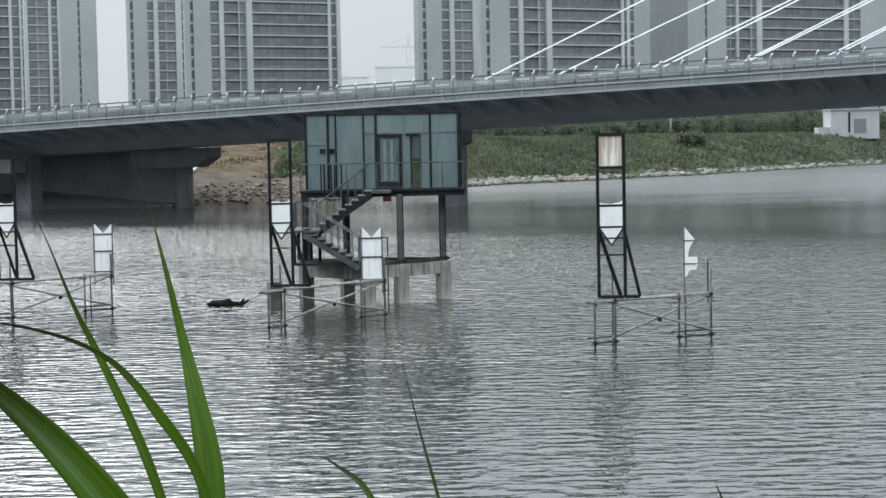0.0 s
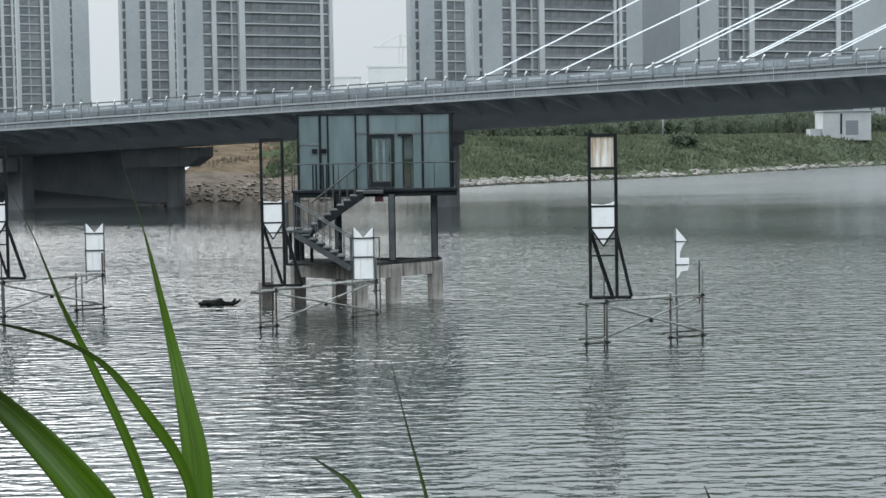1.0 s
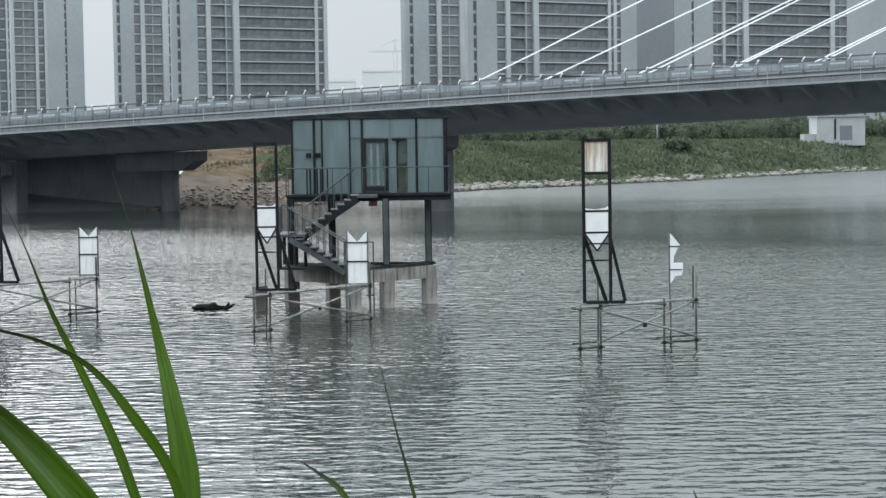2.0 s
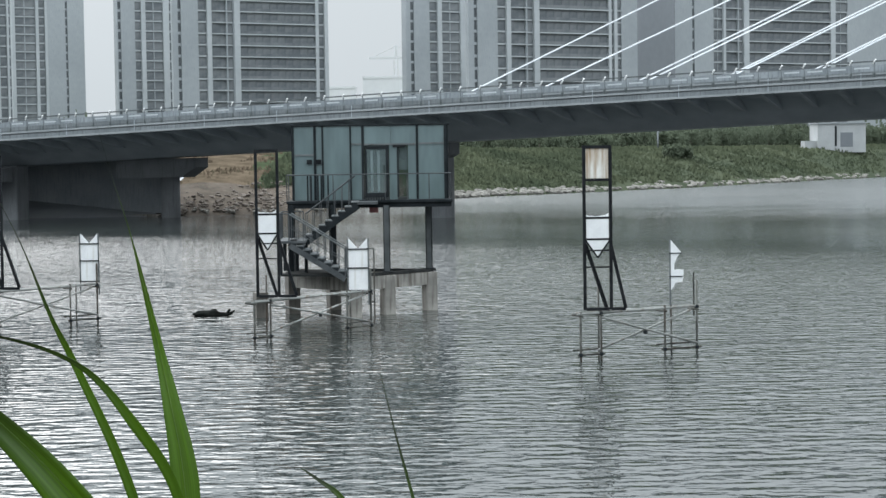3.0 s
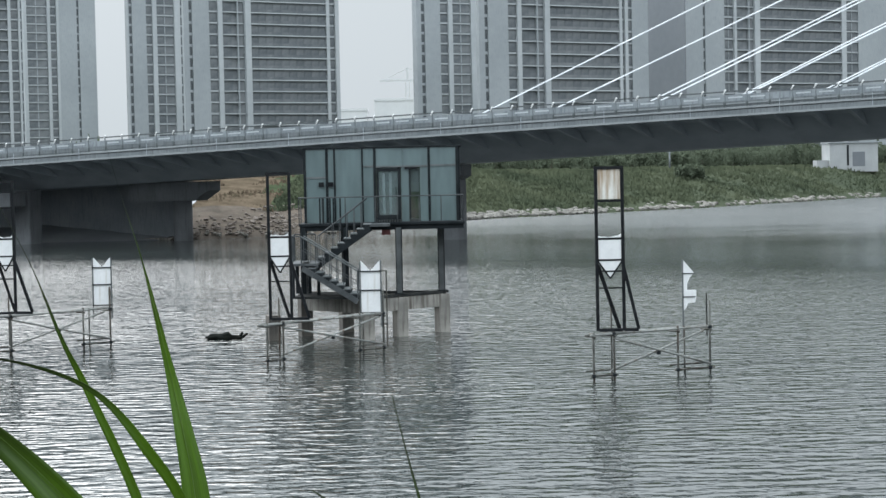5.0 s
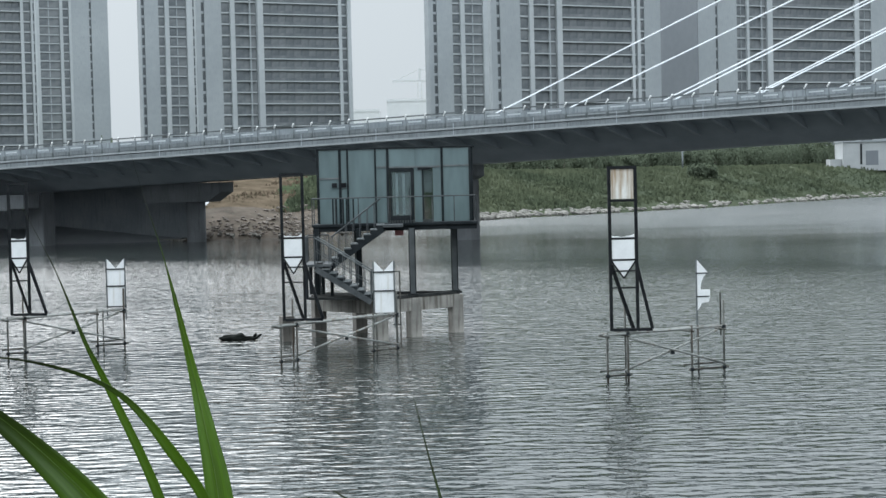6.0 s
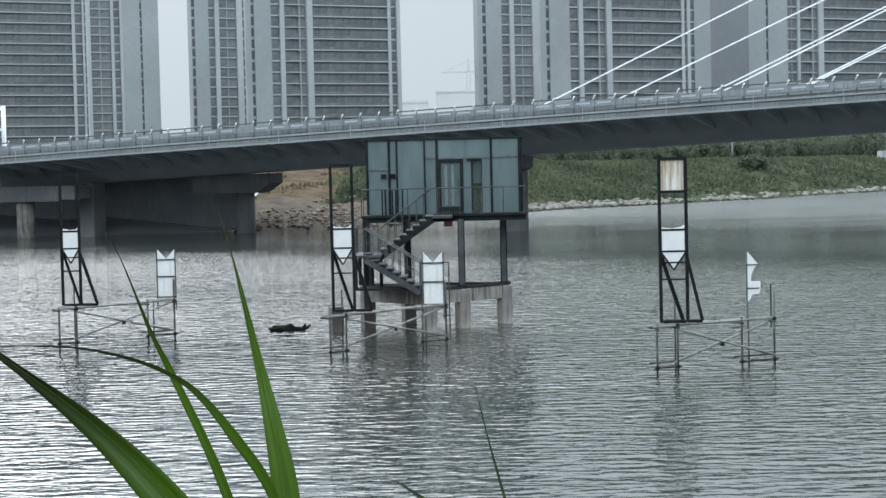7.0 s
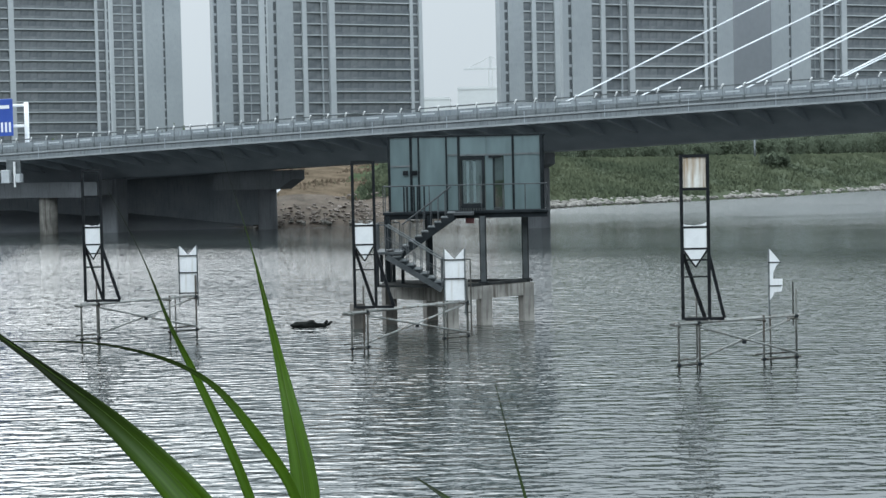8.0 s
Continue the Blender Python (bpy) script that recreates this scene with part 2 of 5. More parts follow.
DRY_TURF = mat("dry_brown_turf", (0.060, 0.046, 0.034), (0.115, 0.089, 0.066), 0.95, scale=0.45, fine=2.2, bump=0.5, spec=0.0, stain=(0.072, 0.070, 0.045), stain_at=0.60)
WEEDS = mat("dark_green_weeds", (0.028, 0.038, 0.022), (0.058, 0.072, 0.043), 0.95, scale=0.4, fine=2.5, bump=0.5, spec=0.0)
DARK_PAVING = mat("dark_slope_paving", (0.25, 0.268, 0.287), (0.33, 0.348, 0.367), 0.9, scale=0.2, fine=2)
PLATE = mat("dark_chequer_plate", (0.020, 0.022, 0.022), (0.04, 0.042, 0.042), 0.95, scale=2, fine=30, spec=0.02)
GRASS_GROUND = mat("bank_grass", (0.036, 0.046, 0.030), (0.062, 0.073, 0.046), 0.95, scale=0.06, fine=1.2, bump=0.5, spec=0.03)
TUFT = mat("grass_tuft", (0.043, 0.055, 0.036), (0.076, 0.089, 0.056), 1.0, scale=0.06, fine=0.3, bump=0, spec=0.0)
# leaf green greyed and lightened: distance haze is put into the colour
FOLIAGE = mat("hazy_foliage", (0.098, 0.120, 0.088), (0.124, 0.148, 0.104), 0.95, scale=0.1, fine=1, bump=0, spec=0.03)
BARK = mat("bark", (0.07, 0.06, 0.05), (0.13, 0.11, 0.09), 0.9)
RUBBLE = mat("brown_rubble", (0.10, 0.085, 0.074), (0.21, 0.18, 0.158), 0.95, scale=0.8, fine=6)
ROCK = mat("shore_rock", (0.13, 0.125, 0.112), (0.24, 0.23, 0.21), 0.9, scale=0.6, fine=5)
WET_WOOD = mat("wet_driftwood", (0.006, 0.008, 0.007), (0.016, 0.018, 0.016), 0.85, scale=3, fine=30, bump=0.5, spec=0.06)
SIGN_BLUE = mat("road_sign_blue", (0.02, 0.06, 0.30), (0.03, 0.08, 0.36), 0.5, scale=0.5, fine=8, bump=0)
RED_BOX = mat("faded_red_paint", (0.14, 0.05, 0.05), (0.2, 0.08, 0.075), 0.6)


def leaf_mat():
    """Green reed leaf: long veins along the blade, a little light passing through."""
    m = bpy.data.materials.new("reed_leaf")
    m.use_nodes = True
    n, l = m.node_tree.nodes, m.node_tree.links
    b = n["Principled BSDF"]
    uv, mp, nz = n.new("ShaderNodeUVMap"), n.new("ShaderNodeMapping"), n.new("ShaderNodeTexNoise")
    mp.inputs["Scale"].default_value = (26, 1.2, 1)
    nz.inputs["Scale"].default_value, nz.inputs["Detail"].default_value = 1.0, 4
    ramp = n.new("ShaderNodeValToRGB")
    ramp.color_ramp.elements[0].position, ramp.color_ramp.elements[1].position = 0.3, 0.72
    ramp.color_ramp.elements[0].color, ramp.color_ramp.elements[1].color = (0.034, 0.085, 0.004, 1), (0.096, 0.215, 0.010, 1)
    l.new(uv.outputs[0], mp.inputs["Vector"])
    l.new(mp.outputs[0], nz.inputs["Vector"])
    l.new(nz.outputs["Fac"], ramp.inputs[0])
    # the tips are dry and dark
    sp, tip = n.new("ShaderNodeSeparateXYZ"), n.new("ShaderNodeMapRange")
    tip.inputs["From Min"].default_value, tip.inputs["From Max"].default_value = 0.5, 1.3
    tip.inputs["To Min"].default_value, tip.inputs["To Max"].default_value = 0.9, 0.0
    l.new(uv.outputs[0], sp.inputs[0])
    l.new(sp.outputs["Y"], tip.inputs["Value"])
    dry, thin = n.new("ShaderNodeMixRGB"), n.new("ShaderNodeMixRGB")
    l.new(tip.outputs[0], dry.inputs[0])
    l.new(ramp.outputs[0], dry.inputs[1])
    dry.inputs[2].default_value = (0.030, 0.036, 0.022, 1)
    l.new(dry.outputs[0], b.inputs["Base Color"])
    b.inputs["Roughness"].default_value = 0.42
    bp = n.new("ShaderNodeBump")
    bp.inputs["Strength"].default_value, bp.inputs["Distance"].default_value = 0.25, 0.002
    l.new(nz.outputs["Fac"], bp.inputs["Height"])
    l.new(bp.outputs[0], b.inputs["Normal"])
    tl, mx = n.new("ShaderNodeBsdfTranslucent"), n.new("ShaderNodeMixShader")
    l.new(tip.outputs[0], thin.inputs[0])
    thin.inputs[1].default_value, thin.inputs[2].default_value = (0.24, 0.31, 0.010, 1), (0.03, 0.036, 0.02, 1)
    l.new(thin.outputs[0], tl.inputs[0])
    mx.inputs[0].default_value = 0.3
    l.new(b.outputs[0], mx.inputs[1])
    l.new(tl.outputs[0], mx.inputs[2])
    l.new(mx.outputs[0], n["Material Output"].inputs["Surface"])
    return m


def let_light_through(m, share):
    """Thin leaves pass part of the light on."""
    n, l = m.node_tree.nodes, m.node_tree.links
    b, tl, mx = n["Principled BSDF"], n.new("ShaderNodeBsdfTranslucent"), n.new("ShaderNodeMixShader")
    l.new(b.inputs["Base Color"].links[0].from_socket, tl.inputs[0])
    mx.inputs[0].default_value = share
    l.new(b.outputs[0], mx.inputs[1])
    l.new(tl.outputs[0], mx.inputs[2])
    l.new(mx.outputs[0], n["Material Output"].inputs["Surface"])


let_light_through(FOLIAGE, 0.45)
LEAF = leaf_mat()
MIDRIB = mat("pale_midrib", (0.085, 0.15, 0.022), (0.13, 0.205, 0.04), 0.5, scale=20, fine=120, bump=0)


# ---------------------------------------------------------------- mesh helpers
def mesh_of(bm, name, material, smooth=False):
    me = bpy.data.meshes.new(name)
    bmesh.ops.recalc_face_normals(bm, faces=bm.faces)
    bm.to_mesh(me)
    bm.free()
    me.materials.append(material)
    if smooth:
        for p in me.polygons:
            p.use_smooth = True
    return me


def part(name, bm, material, parent=None, label="", smooth=False):
    """Links a bmesh as one mesh object, under a thing or a part where one is given."""
    ob = new(name, mesh_of(bm, name, material, smooth))
    if parent:
        ob.parent = parent
    return tagged(ob, label)


def piece(name, me, parent, loc=(0, 0, 0), rot=(0, 0, 0)):
    ob = new(name, me)
    ob.parent, ob.location, ob.rotation_euler = parent, loc, rot
    return ob


def thing(name, label, category, group="", kind="", m=None):
    ob = new(name)
    ob.empty_display_size = 0.2
    if m is not None:
        ob.matrix_world = m
    return tagged(ob, label, category, group, kind)


def box(bm, x0, x1, y0, y1, z0, z1, bevel=0.0):
    v = [bm.verts.new((x, y, z)) for x in (x0, x1) for y in (y0, y1) for z in (z0, z1)]
    fs = [bm.faces.new([v[i] for i in f]) for f in ((0, 1, 3, 2), (4, 6, 7, 5), (0, 4, 5, 1), (2, 3, 7, 6), (0, 2, 6, 4), (1, 5, 7, 3))]
    if bevel:
        es = list({e for f in fs for e in f.edges})
        bmesh.ops.bevel(bm, geom=es, offset=bevel, segments=1, affect="EDGES")
    return bm


def boxed(x0, x1, y0, y1, z0, z1, bevel=0.0):
    return box(bmesh.new(), x0, x1, y0, y1, z0, z1, bevel)


def prism(bm, pts, w, axis=1, at=0.0):
    """A flat outline (two coordinates) pushed out by w along one axis, centred at 'at'."""
    def put(a, b, d):
        return ((d, a, b), (a, d, b), (a, b, d))[axis]
    f = [bm.verts.new(put(a, b, at - w / 2)) for a, b in pts]
    g = [bm.verts.new(put(a, b, at + w / 2)) for a, b in pts]
    bm.faces.new(f)
    bm.faces.new(g[::-1])
    for i in range(len(pts)):
        j = (i + 1) % len(pts)
        bm.faces.new((f[j], f[i], g[i], g[j]))
    return bm


def bar(p0, p1, w, h=None, bm=None, seg=4):
    """A straight bar between two points: square or flat (w by h) or, with more segments, a round tube of width w."""
    bm = bm or bmesh.new()
    p0, p1 = Vector(p0), Vector(p1)
    d = (p1 - p0).normalized()
    side = d.cross(Vector((0, 0, 1)))
    side = side.normalized() if side.length > 1e-4 else Vector((1, 0, 0))
    up = side.cross(d).normalized()
    h = h or w
    if seg == 4:
        ring = [(-w / 2, -h / 2), (w / 2, -h / 2), (w / 2, h / 2), (-w / 2, h / 2)]
    else:
        ring = [(math.cos(2 * math.pi * k / seg) * w / 2, math.sin(2 * math.pi * k / seg) * h / 2) for k in range(seg)]
    a = [bm.verts.new(p0 + side * u + up * v) for u, v in ring]
    b = [bm.verts.new(p1 + side * u + up * v) for u, v in ring]
    bm.faces.new(a[::-1])
    bm.faces.new(b)
    for i in range(len(ring)):
        j = (i + 1) % len(ring)
        bm.faces.new((a[i], a[j], b[j], b[i]))
    return bm


def tube(p0, p1, d, bm=None):
    return bar(p0, p1, d, bm=bm, seg=8)


def jitter(p, scale, amount):
    v = noise.noise_vector(Vector(p) * scale)
    return Vector(p) + v * amount


# ---------------------------------------------------------------- river, far bank, near bank
bm = bmesh.new()
xs = [-1500, -400, -120, -40, 0, 40, 120, 400, 1500]
ys = [6.0, 48, 96, 160, 224, 320, 480, 900]
grid = [[bm.verts.new((x, y, 0)) for x in xs] for y in ys]
for a, b in zip(grid, grid[1:]):
    for i in range(len(xs) - 1):
        bm.faces.new((a[i], a[i + 1], b[i + 1], b[i]))
water = part("water", bm, WATER)
tagged(water, "grey-green rippled river water", "water", kind="structure")

SHORE = [(-600, 304), (-200, 224), (-70, 198.4), (-40, 193.6), (-24, 192), (-10, 200), (-2, 220.8), (7, 251.2), (24, 272), (45, 297.6), (82, 353.6), (150, 440), (400, 640), (1200, 1120)]


def shore_at(u):
    """A point on the shoreline, u from 0 to 1, with small bays."""
    f = u * (len(SHORE) - 1)
    i = min(int(f), len(SHORE) - 2)
    p = Vector(SHORE[i]).lerp(Vector(SHORE[i + 1]), f - i)
    q = noise.noise(Vector((p.x * 0.12, p.y * 0.075, 0))) * 2.5 + noise.noise(Vector((p.x * 0.5, p.y * 0.31, 3))) * 0.8
    return p + Vector((0, q))


PROFILE = [(-4.8, -1.2), (0, -0.05), (1.92, 0.55), (4.8, 1), (9.6, 1.9), (16, 3), (24, 4.3), (32, 5.4), (40, 6.1), (51.2, 6.5), (96, 6.7), (320, 6.8), (1440, 6.8), (5600, 6.8)]
bm = bmesh.new()
N = 260
rows = []
for k in range(N + 1):
    p = shore_at(k / N)
    col = []
    for d, z in PROFILE:
        q = Vector((p.x + d * (0.075 if d < 160 else 0.0), p.y + d, z))
        if 1 < d < 130:
            q.z += noise.noise(q * 0.15) * 0.5
        col.append(bm.verts.new(q))
    rows.append(col)
for a, b in zip(rows, rows[1:]):
    for i in range(len(PROFILE) - 1):
        bm.faces.new((a[i], b[i], b[i + 1], a[i + 1]))
ground = part("ground", bm, GRASS_GROUND, smooth=True)
ground.data.materials.append(EARTH)
ground.data.materials.append(DARK_PAVING)
ground.data.materials.append(DRY_TURF)
ground.data.materials.append(WEEDS)
for f in ground.data.polygons:
    c = f.center
    if c.x + 0.0625 * (c.y - 208) + 3 * noise.noise(c * 0.2) < 2 and c.y < 264:
        if c.z > 3.0:
            f.material_index = 4 if -17.5 < c.x + 4 * noise.noise(c * 0.3) < -6 else 0 if c.x > -8 else 3
        else:
            f.material_index = 1
        if -130 < c.x < -26 and c.z < 5.4:
            f.material_index = 2
tagged(ground, "grassy far river bank with bare brown earth", "river bank", kind="structure")

bm = bmesh.new()
prof = [(-60, 4.7), (-4, 4.6), (0.8, 4.5), (3.52, 4.1), (6.4, 2.6), (10.4, 0.5), (13.6, -1)]
cols = []
for k in range(61):
    x = -60 + 2 * k
    cols.append([bm.verts.new((x, y, z + 0.12 * noise.noise(Vector((x, y, 0)) * 0.7))) for y, z in prof])
for a, b in zip(cols, cols[1:]):
    for i in range(len(prof) - 1):
        bm.faces.new((a[i], b[i], b[i + 1], a[i + 1]))
near_bank = part("near_bank", bm, GRASS_GROUND, smooth=True)
tagged(near_bank, "grassy near river bank under the reeds", "river bank", kind="structure")

# ---------------------------------------------------------------- cable-stayed bridge
# Bridge frame: s runs along the near edge (to the right), w across the deck away from the river view, z up.
TH = math.atan(0.4288)
BU, BW = Vector((math.cos(TH), -math.sin(TH), 0)), Vector((math.sin(TH), math.cos(TH), 0))
B0 = Vector((0, 161.28, 0))
S0, S1 = -215, 160


def deck_z(s):
    """Height of the underside of the edge beam along the deck."""
    return 9.62 + 0.0352 * s - 0.0000272 * s * s


def bpt(s, w, dz):
    return B0 + BU * s + BW * w + Vector((0, 0, deck_z(s) + dz))


def bridge_sweep(outline, step=4.0, s0=S0, s1=S1):
    """Sweeps an outline of (w, dz) points along the deck."""
    bm = bmesh.new()
    rings = []
    n = max(1, int((s1 - s0) / step))
    for k in range(n + 1):
        s = s0 + (s1 - s0) * k / n
        rings.append([bm.verts.new(bpt(s, w, dz)) for w, dz in outline])
    m = len(outline)
    for a, b in zip(rings, rings[1:]):
        for i in range(m):
            j = (i + 1) % m
            bm.faces.new((a[i], a[j], b[j], b[i]))
    bm.faces.new(rings[0][::-1])
    bm.faces.new(rings[-1])
    return bm


bridge = thing("cable_stayed_bridge", "grey concrete cable-stayed road bridge over the river", "bridge")
part("deck", bridge_sweep([(0.35, 0.35), (0.35, 0.62), (12.5, 0.9), (25, 0.62), (25, 0.0), (22, -0.25), (6.851, -0.25)]), GIRDER, bridge, "dark underside of the deck")
part("girder", bridge_sweep([(7.0, -0.2), (21.8, -0.2), (18.5, -2.35), (11.4, -2.35)]), GIRDER, bridge, "grey steel box girder")
part("edge_beam", bridge_sweep([(0, 0), (0.34, 0), (0.34, 1.1), (0.1, 1.1), (0.1, 0.40), (0, 0.34)]), DECK_CONCRETE, bridge, "pale grey concrete edge beam")
part("lower_lip", bridge_sweep([(-0.12, -0.16), (0.5, -0.16), (0.5, -0.005), (-0.12, -0.005)]), LIP, bridge, "pale lower lip of the edge beam")
part("far_edge_beam", bridge_sweep([(25.0, 0.0), (25.35, 0.0), (25.35, 1.02), (25.0, 1.02)]), DECK_CONCRETE, bridge)
part("carriageway_barrier", bridge_sweep([(2.436, 0.75), (2.893, 0.75), (2.816, 1.72), (2.512, 1.72)]), DECK_CONCRETE, bridge, "grey crash barrier")
part("ledge", bridge_sweep([(-0.06, 0.46), (0.098, 0.46), (0.098, 0.60), (-0.06, 0.57)]), LIP, bridge, "pale ledge along the edge beam")
# this dark strip takes the place of the shadow below the ledge
part("shadow_gap", bridge_sweep([(0.07, 0.36), (0.098, 0.40), (0.098, 0.455), (0.07, 0.455)]), GREY_STEEL, bridge, "dark strip drawn as shadow under the ledge")
part("edge_groove", bridge_sweep([(0.085, 0.70), (0.11, 0.70), (0.11, 0.76), (0.085, 0.76)]), GREY_STEEL, bridge, "thin dark conduit")
part("top_rail", bridge_sweep([(-0.05, 1.82), (0.07, 1.82), (0.07, 1.93), (-0.05, 1.93)]), GREY_STEEL, bridge, "dark steel top rail")

# railing posts: a raked plate with a small bright cap that leans outwards
bm = bmesh.new()
prism(bm, [(0.24, 0.0), (0.10, 0.0), (-0.02, 0.85), (0.06, 0.85)], 0.06, axis=0)
post_me = mesh_of(bm, "railing_post", DECK_CONCRETE)
bm = bmesh.new()
bar((-0.12, 0.06, 0.70), (0.13, -0.14, 1.03), 0.11, 0.10, bm)
cap_me = mesh_of(bm, "post_cap", WHITE_PAINT)
bm = bmesh.new()
prism(bm, [(0.36, 0.30), (6.927, -0.25), (8.525, -1.0), (9.2, -1.3), (7.6, -1.15), (3.654, -0.55), (0.36, -0.10)], 0.35, axis=0)
rib_me = mesh_of(bm, "cantilever_rib", GIRDER)
# bright dashes stand in for light caught along the soffit edges
bm = boxed(-1.31, 1.31, -0.06, 0.02, -0.02, 0.10)
dash_me = mesh_of(bm, "soffit_plate", RAIL)
mid_me = mesh_of(boxed(0.29, 1.47, -0.05, 0.05, 0.30, 0.42), "middle_rail", RAIL)
low_me = mesh_of(boxed(0.10, 1.68, 0.02, 0.09, -0.16, -0.05), "lower_rail", LIP)
bm = boxed(-0.02, 0.02, -0.015, 0.02, 0.0, 1.0)
joint_me = mesh_of(bm, "panel_joint", GIRDER)
stan_me = mesh_of(boxed(-0.05, 0.05, 0.02, 0.098, 0.62, 1.02), "stanchion", GREY_STEEL)
s = -65.05
k = 0
while s < 66:
    p = bpt(s, 0, 1.0)
    piece("railing_post", post_me, bridge, p, (0, 0, -TH))
    piece("post_cap", cap_me, bridge, p, (0, 0, -TH))
    if k % 5 != 2:
        piece("middle_rail", mid_me, bridge, p + Vector((0, 0, 0.01 * (k % 3))), (0, -0.0352, -TH))
    if s > 12:
        piece("lower_rail", low_me, bridge, p, (0, -0.0352, -TH))
    piece("stanchion", stan_me, bridge, bpt(s, 0, 0), (0, 0, -TH))
    if k % 2 == 0:
        piece("soffit_plate", dash_me, bridge, bpt(s + 1.8, 1.4, -0.14), (0, -0.0352, -TH))
    if k % 4 == 0:
        piece("panel_joint", joint_me, bridge, bpt(s + 0.8, -0.012, 0.0), (0, 0, -TH))
    s += 1.85
    k += 1

s = -65.0
while s < 66:
    piece("cantilever_rib", rib_me, bridge, bpt(s, 0, 0), (0, 0, -TH))
    s += 3.1

# stay cables in two planes along the middle of the deck
for s, slope, w in ((-1.21, 0.4280, 11.99), (5.98, 0.4160, 11.99), (15.12, 0.4350, 11.63), (15.37, 0.4400, 13.46), (23.56, 0.4520, 11.63),
                    (23.40, 0.4440, 13.09), (30.97, 0.4600, 11.63), (31.15, 0.4760, 13.46), (39.19, 0.4660, 11.63), (47.11, 0.4760, 11.99)):
    p = bpt(s, w, 1.02)
    q = p + BU * 75 + Vector((0, 0, 75 * slope))
    st = part("stay_cable", tube(p, q, 0.118), CABLE, bridge, "white sheathed stay cable", True)
    part("anchor_sleeve", tube(p, p + (q - p).normalized() * 2.6, 0.24), CABLE, st, smooth=True)


def bridge_pier(s, w, width, cap, round_shaft=False):
    """A pier: a shaft and, where cap is given, a cap beam from s0 to s1 beside the shaft and down to z, tapered at its far end."""
    base = B0 + BU * s + BW * w
    top = deck_z(s) - 2.38
    pier = thing("bridge_pier", "grey concrete bridge pier standing in shallow water", "pier", "piers under the bridge", m=Matrix.Translation((base.x, base.y, 0)) @ Matrix.Rotation(-TH, 4, "Z"))
    foot = cap[2] if cap else top
    # caps and deep shafts: the deck's shade is put into the darker concrete colour
    if round_shaft:
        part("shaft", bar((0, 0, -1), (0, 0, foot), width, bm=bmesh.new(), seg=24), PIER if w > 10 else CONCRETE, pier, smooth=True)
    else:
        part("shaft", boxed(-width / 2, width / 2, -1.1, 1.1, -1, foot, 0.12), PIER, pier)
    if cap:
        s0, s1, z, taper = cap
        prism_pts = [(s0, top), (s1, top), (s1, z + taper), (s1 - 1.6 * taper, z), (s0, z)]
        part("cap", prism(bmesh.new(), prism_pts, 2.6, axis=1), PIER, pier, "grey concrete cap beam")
    return pier


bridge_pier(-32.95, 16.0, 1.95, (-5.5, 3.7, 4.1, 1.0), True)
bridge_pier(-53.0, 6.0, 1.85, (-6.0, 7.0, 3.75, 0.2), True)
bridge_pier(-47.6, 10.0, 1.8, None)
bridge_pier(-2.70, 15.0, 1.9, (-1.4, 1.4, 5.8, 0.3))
ledge = part("shore_ledge", boxed(-3.2, 2.4, -0.6, 0.6, -0.6, 0.22, 0.05), CONCRETE)
ledge.location, ledge.rotation_euler = (-28.0, 194.5, 0), (0, 0, -TH)
tagged(ledge, "low pale concrete ledge at the waterline under the bridge", "ledge", kind="structure")

# abutment wall under the landward end of the deck; shade is put into its colour
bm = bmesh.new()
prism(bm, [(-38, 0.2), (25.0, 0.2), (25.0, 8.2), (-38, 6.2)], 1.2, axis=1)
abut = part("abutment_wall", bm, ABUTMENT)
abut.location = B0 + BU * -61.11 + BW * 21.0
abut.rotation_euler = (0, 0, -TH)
tagged(abut, "shaded concrete abutment wall under the bridge", "wall", kind="structure")

# road sign gantry on the deck
gp = bpt(-54.756, 5.176, 0.75)
gantry = thing("road_sign", "blue direction sign on a white gantry post", "sign", m=Matrix.Translation(gp) @ Matrix.Rotation(-TH, 4, "Z"))
part("post", tube((0, 0, 0), (0, 0, 5.2), 0.46), WHITE_PAINT, gantry, smooth=True)
part("arm", tube((0.1, 0, 4.9), (-7, 0, 4.9), 0.28), WHITE_PAINT, gantry, smooth=True)
part("arm", tube((0.1, 0, 2.8), (-7, 0, 2.8), 0.28), WHITE_PAINT, gantry, smooth=True)
panel = part("sign_panel", boxed(-7.2, -1.5, -0.32, -0.22, 1.8, 5.6, 0.04), SIGN_BLUE, gantry, "blue reflective sign panel")
for x0, x1, z0, z1 in ((-6.6, -5.0, 4.6, 4.9), (-4.6, -1.9, 4.6, 4.95), (-3.0, -2.75, 2.2, 3.2), (-2.5, -2.25, 2.2, 3.2), (-2.0, -1.75, 2.2, 3.2), (-5.6, -3.6, 2.9, 3.1)):
    part("lettering_bar", boxed(x0, x1, -0.345, -0.322, z0, z1), WHITE_PAINT, panel)
cab = thing("control_cabinet", "grey metal cabinets fixed to the deck edge", "cabinet", m=Matrix.Translation(bpt(-52.548, -0.6, -2.35)) @ Matrix.Rotation(-TH, 4, "Z"))
part("box", boxed(-0.9, 0.1, -0.3, 0.3, 0, 1.3, 0.03), RAIL, cab)
part("box", boxed(0.9, 1.4, -0.3, 0.3, 0.05, 0.9, 0.03), RAIL, cab)
part("downpipe", tube((0.65, -0.1, -0.4), (0.65, -0.1, 2.1), 0.22), WHITE_PAINT, cab)
part("hanger", boxed(-0.5, 1.2, 0.1, 0.2, 0.8, 2.3), GREY_STEEL, cab)

# ---------------------------------------------------------------- apartment towers
FLOOR = 3.024
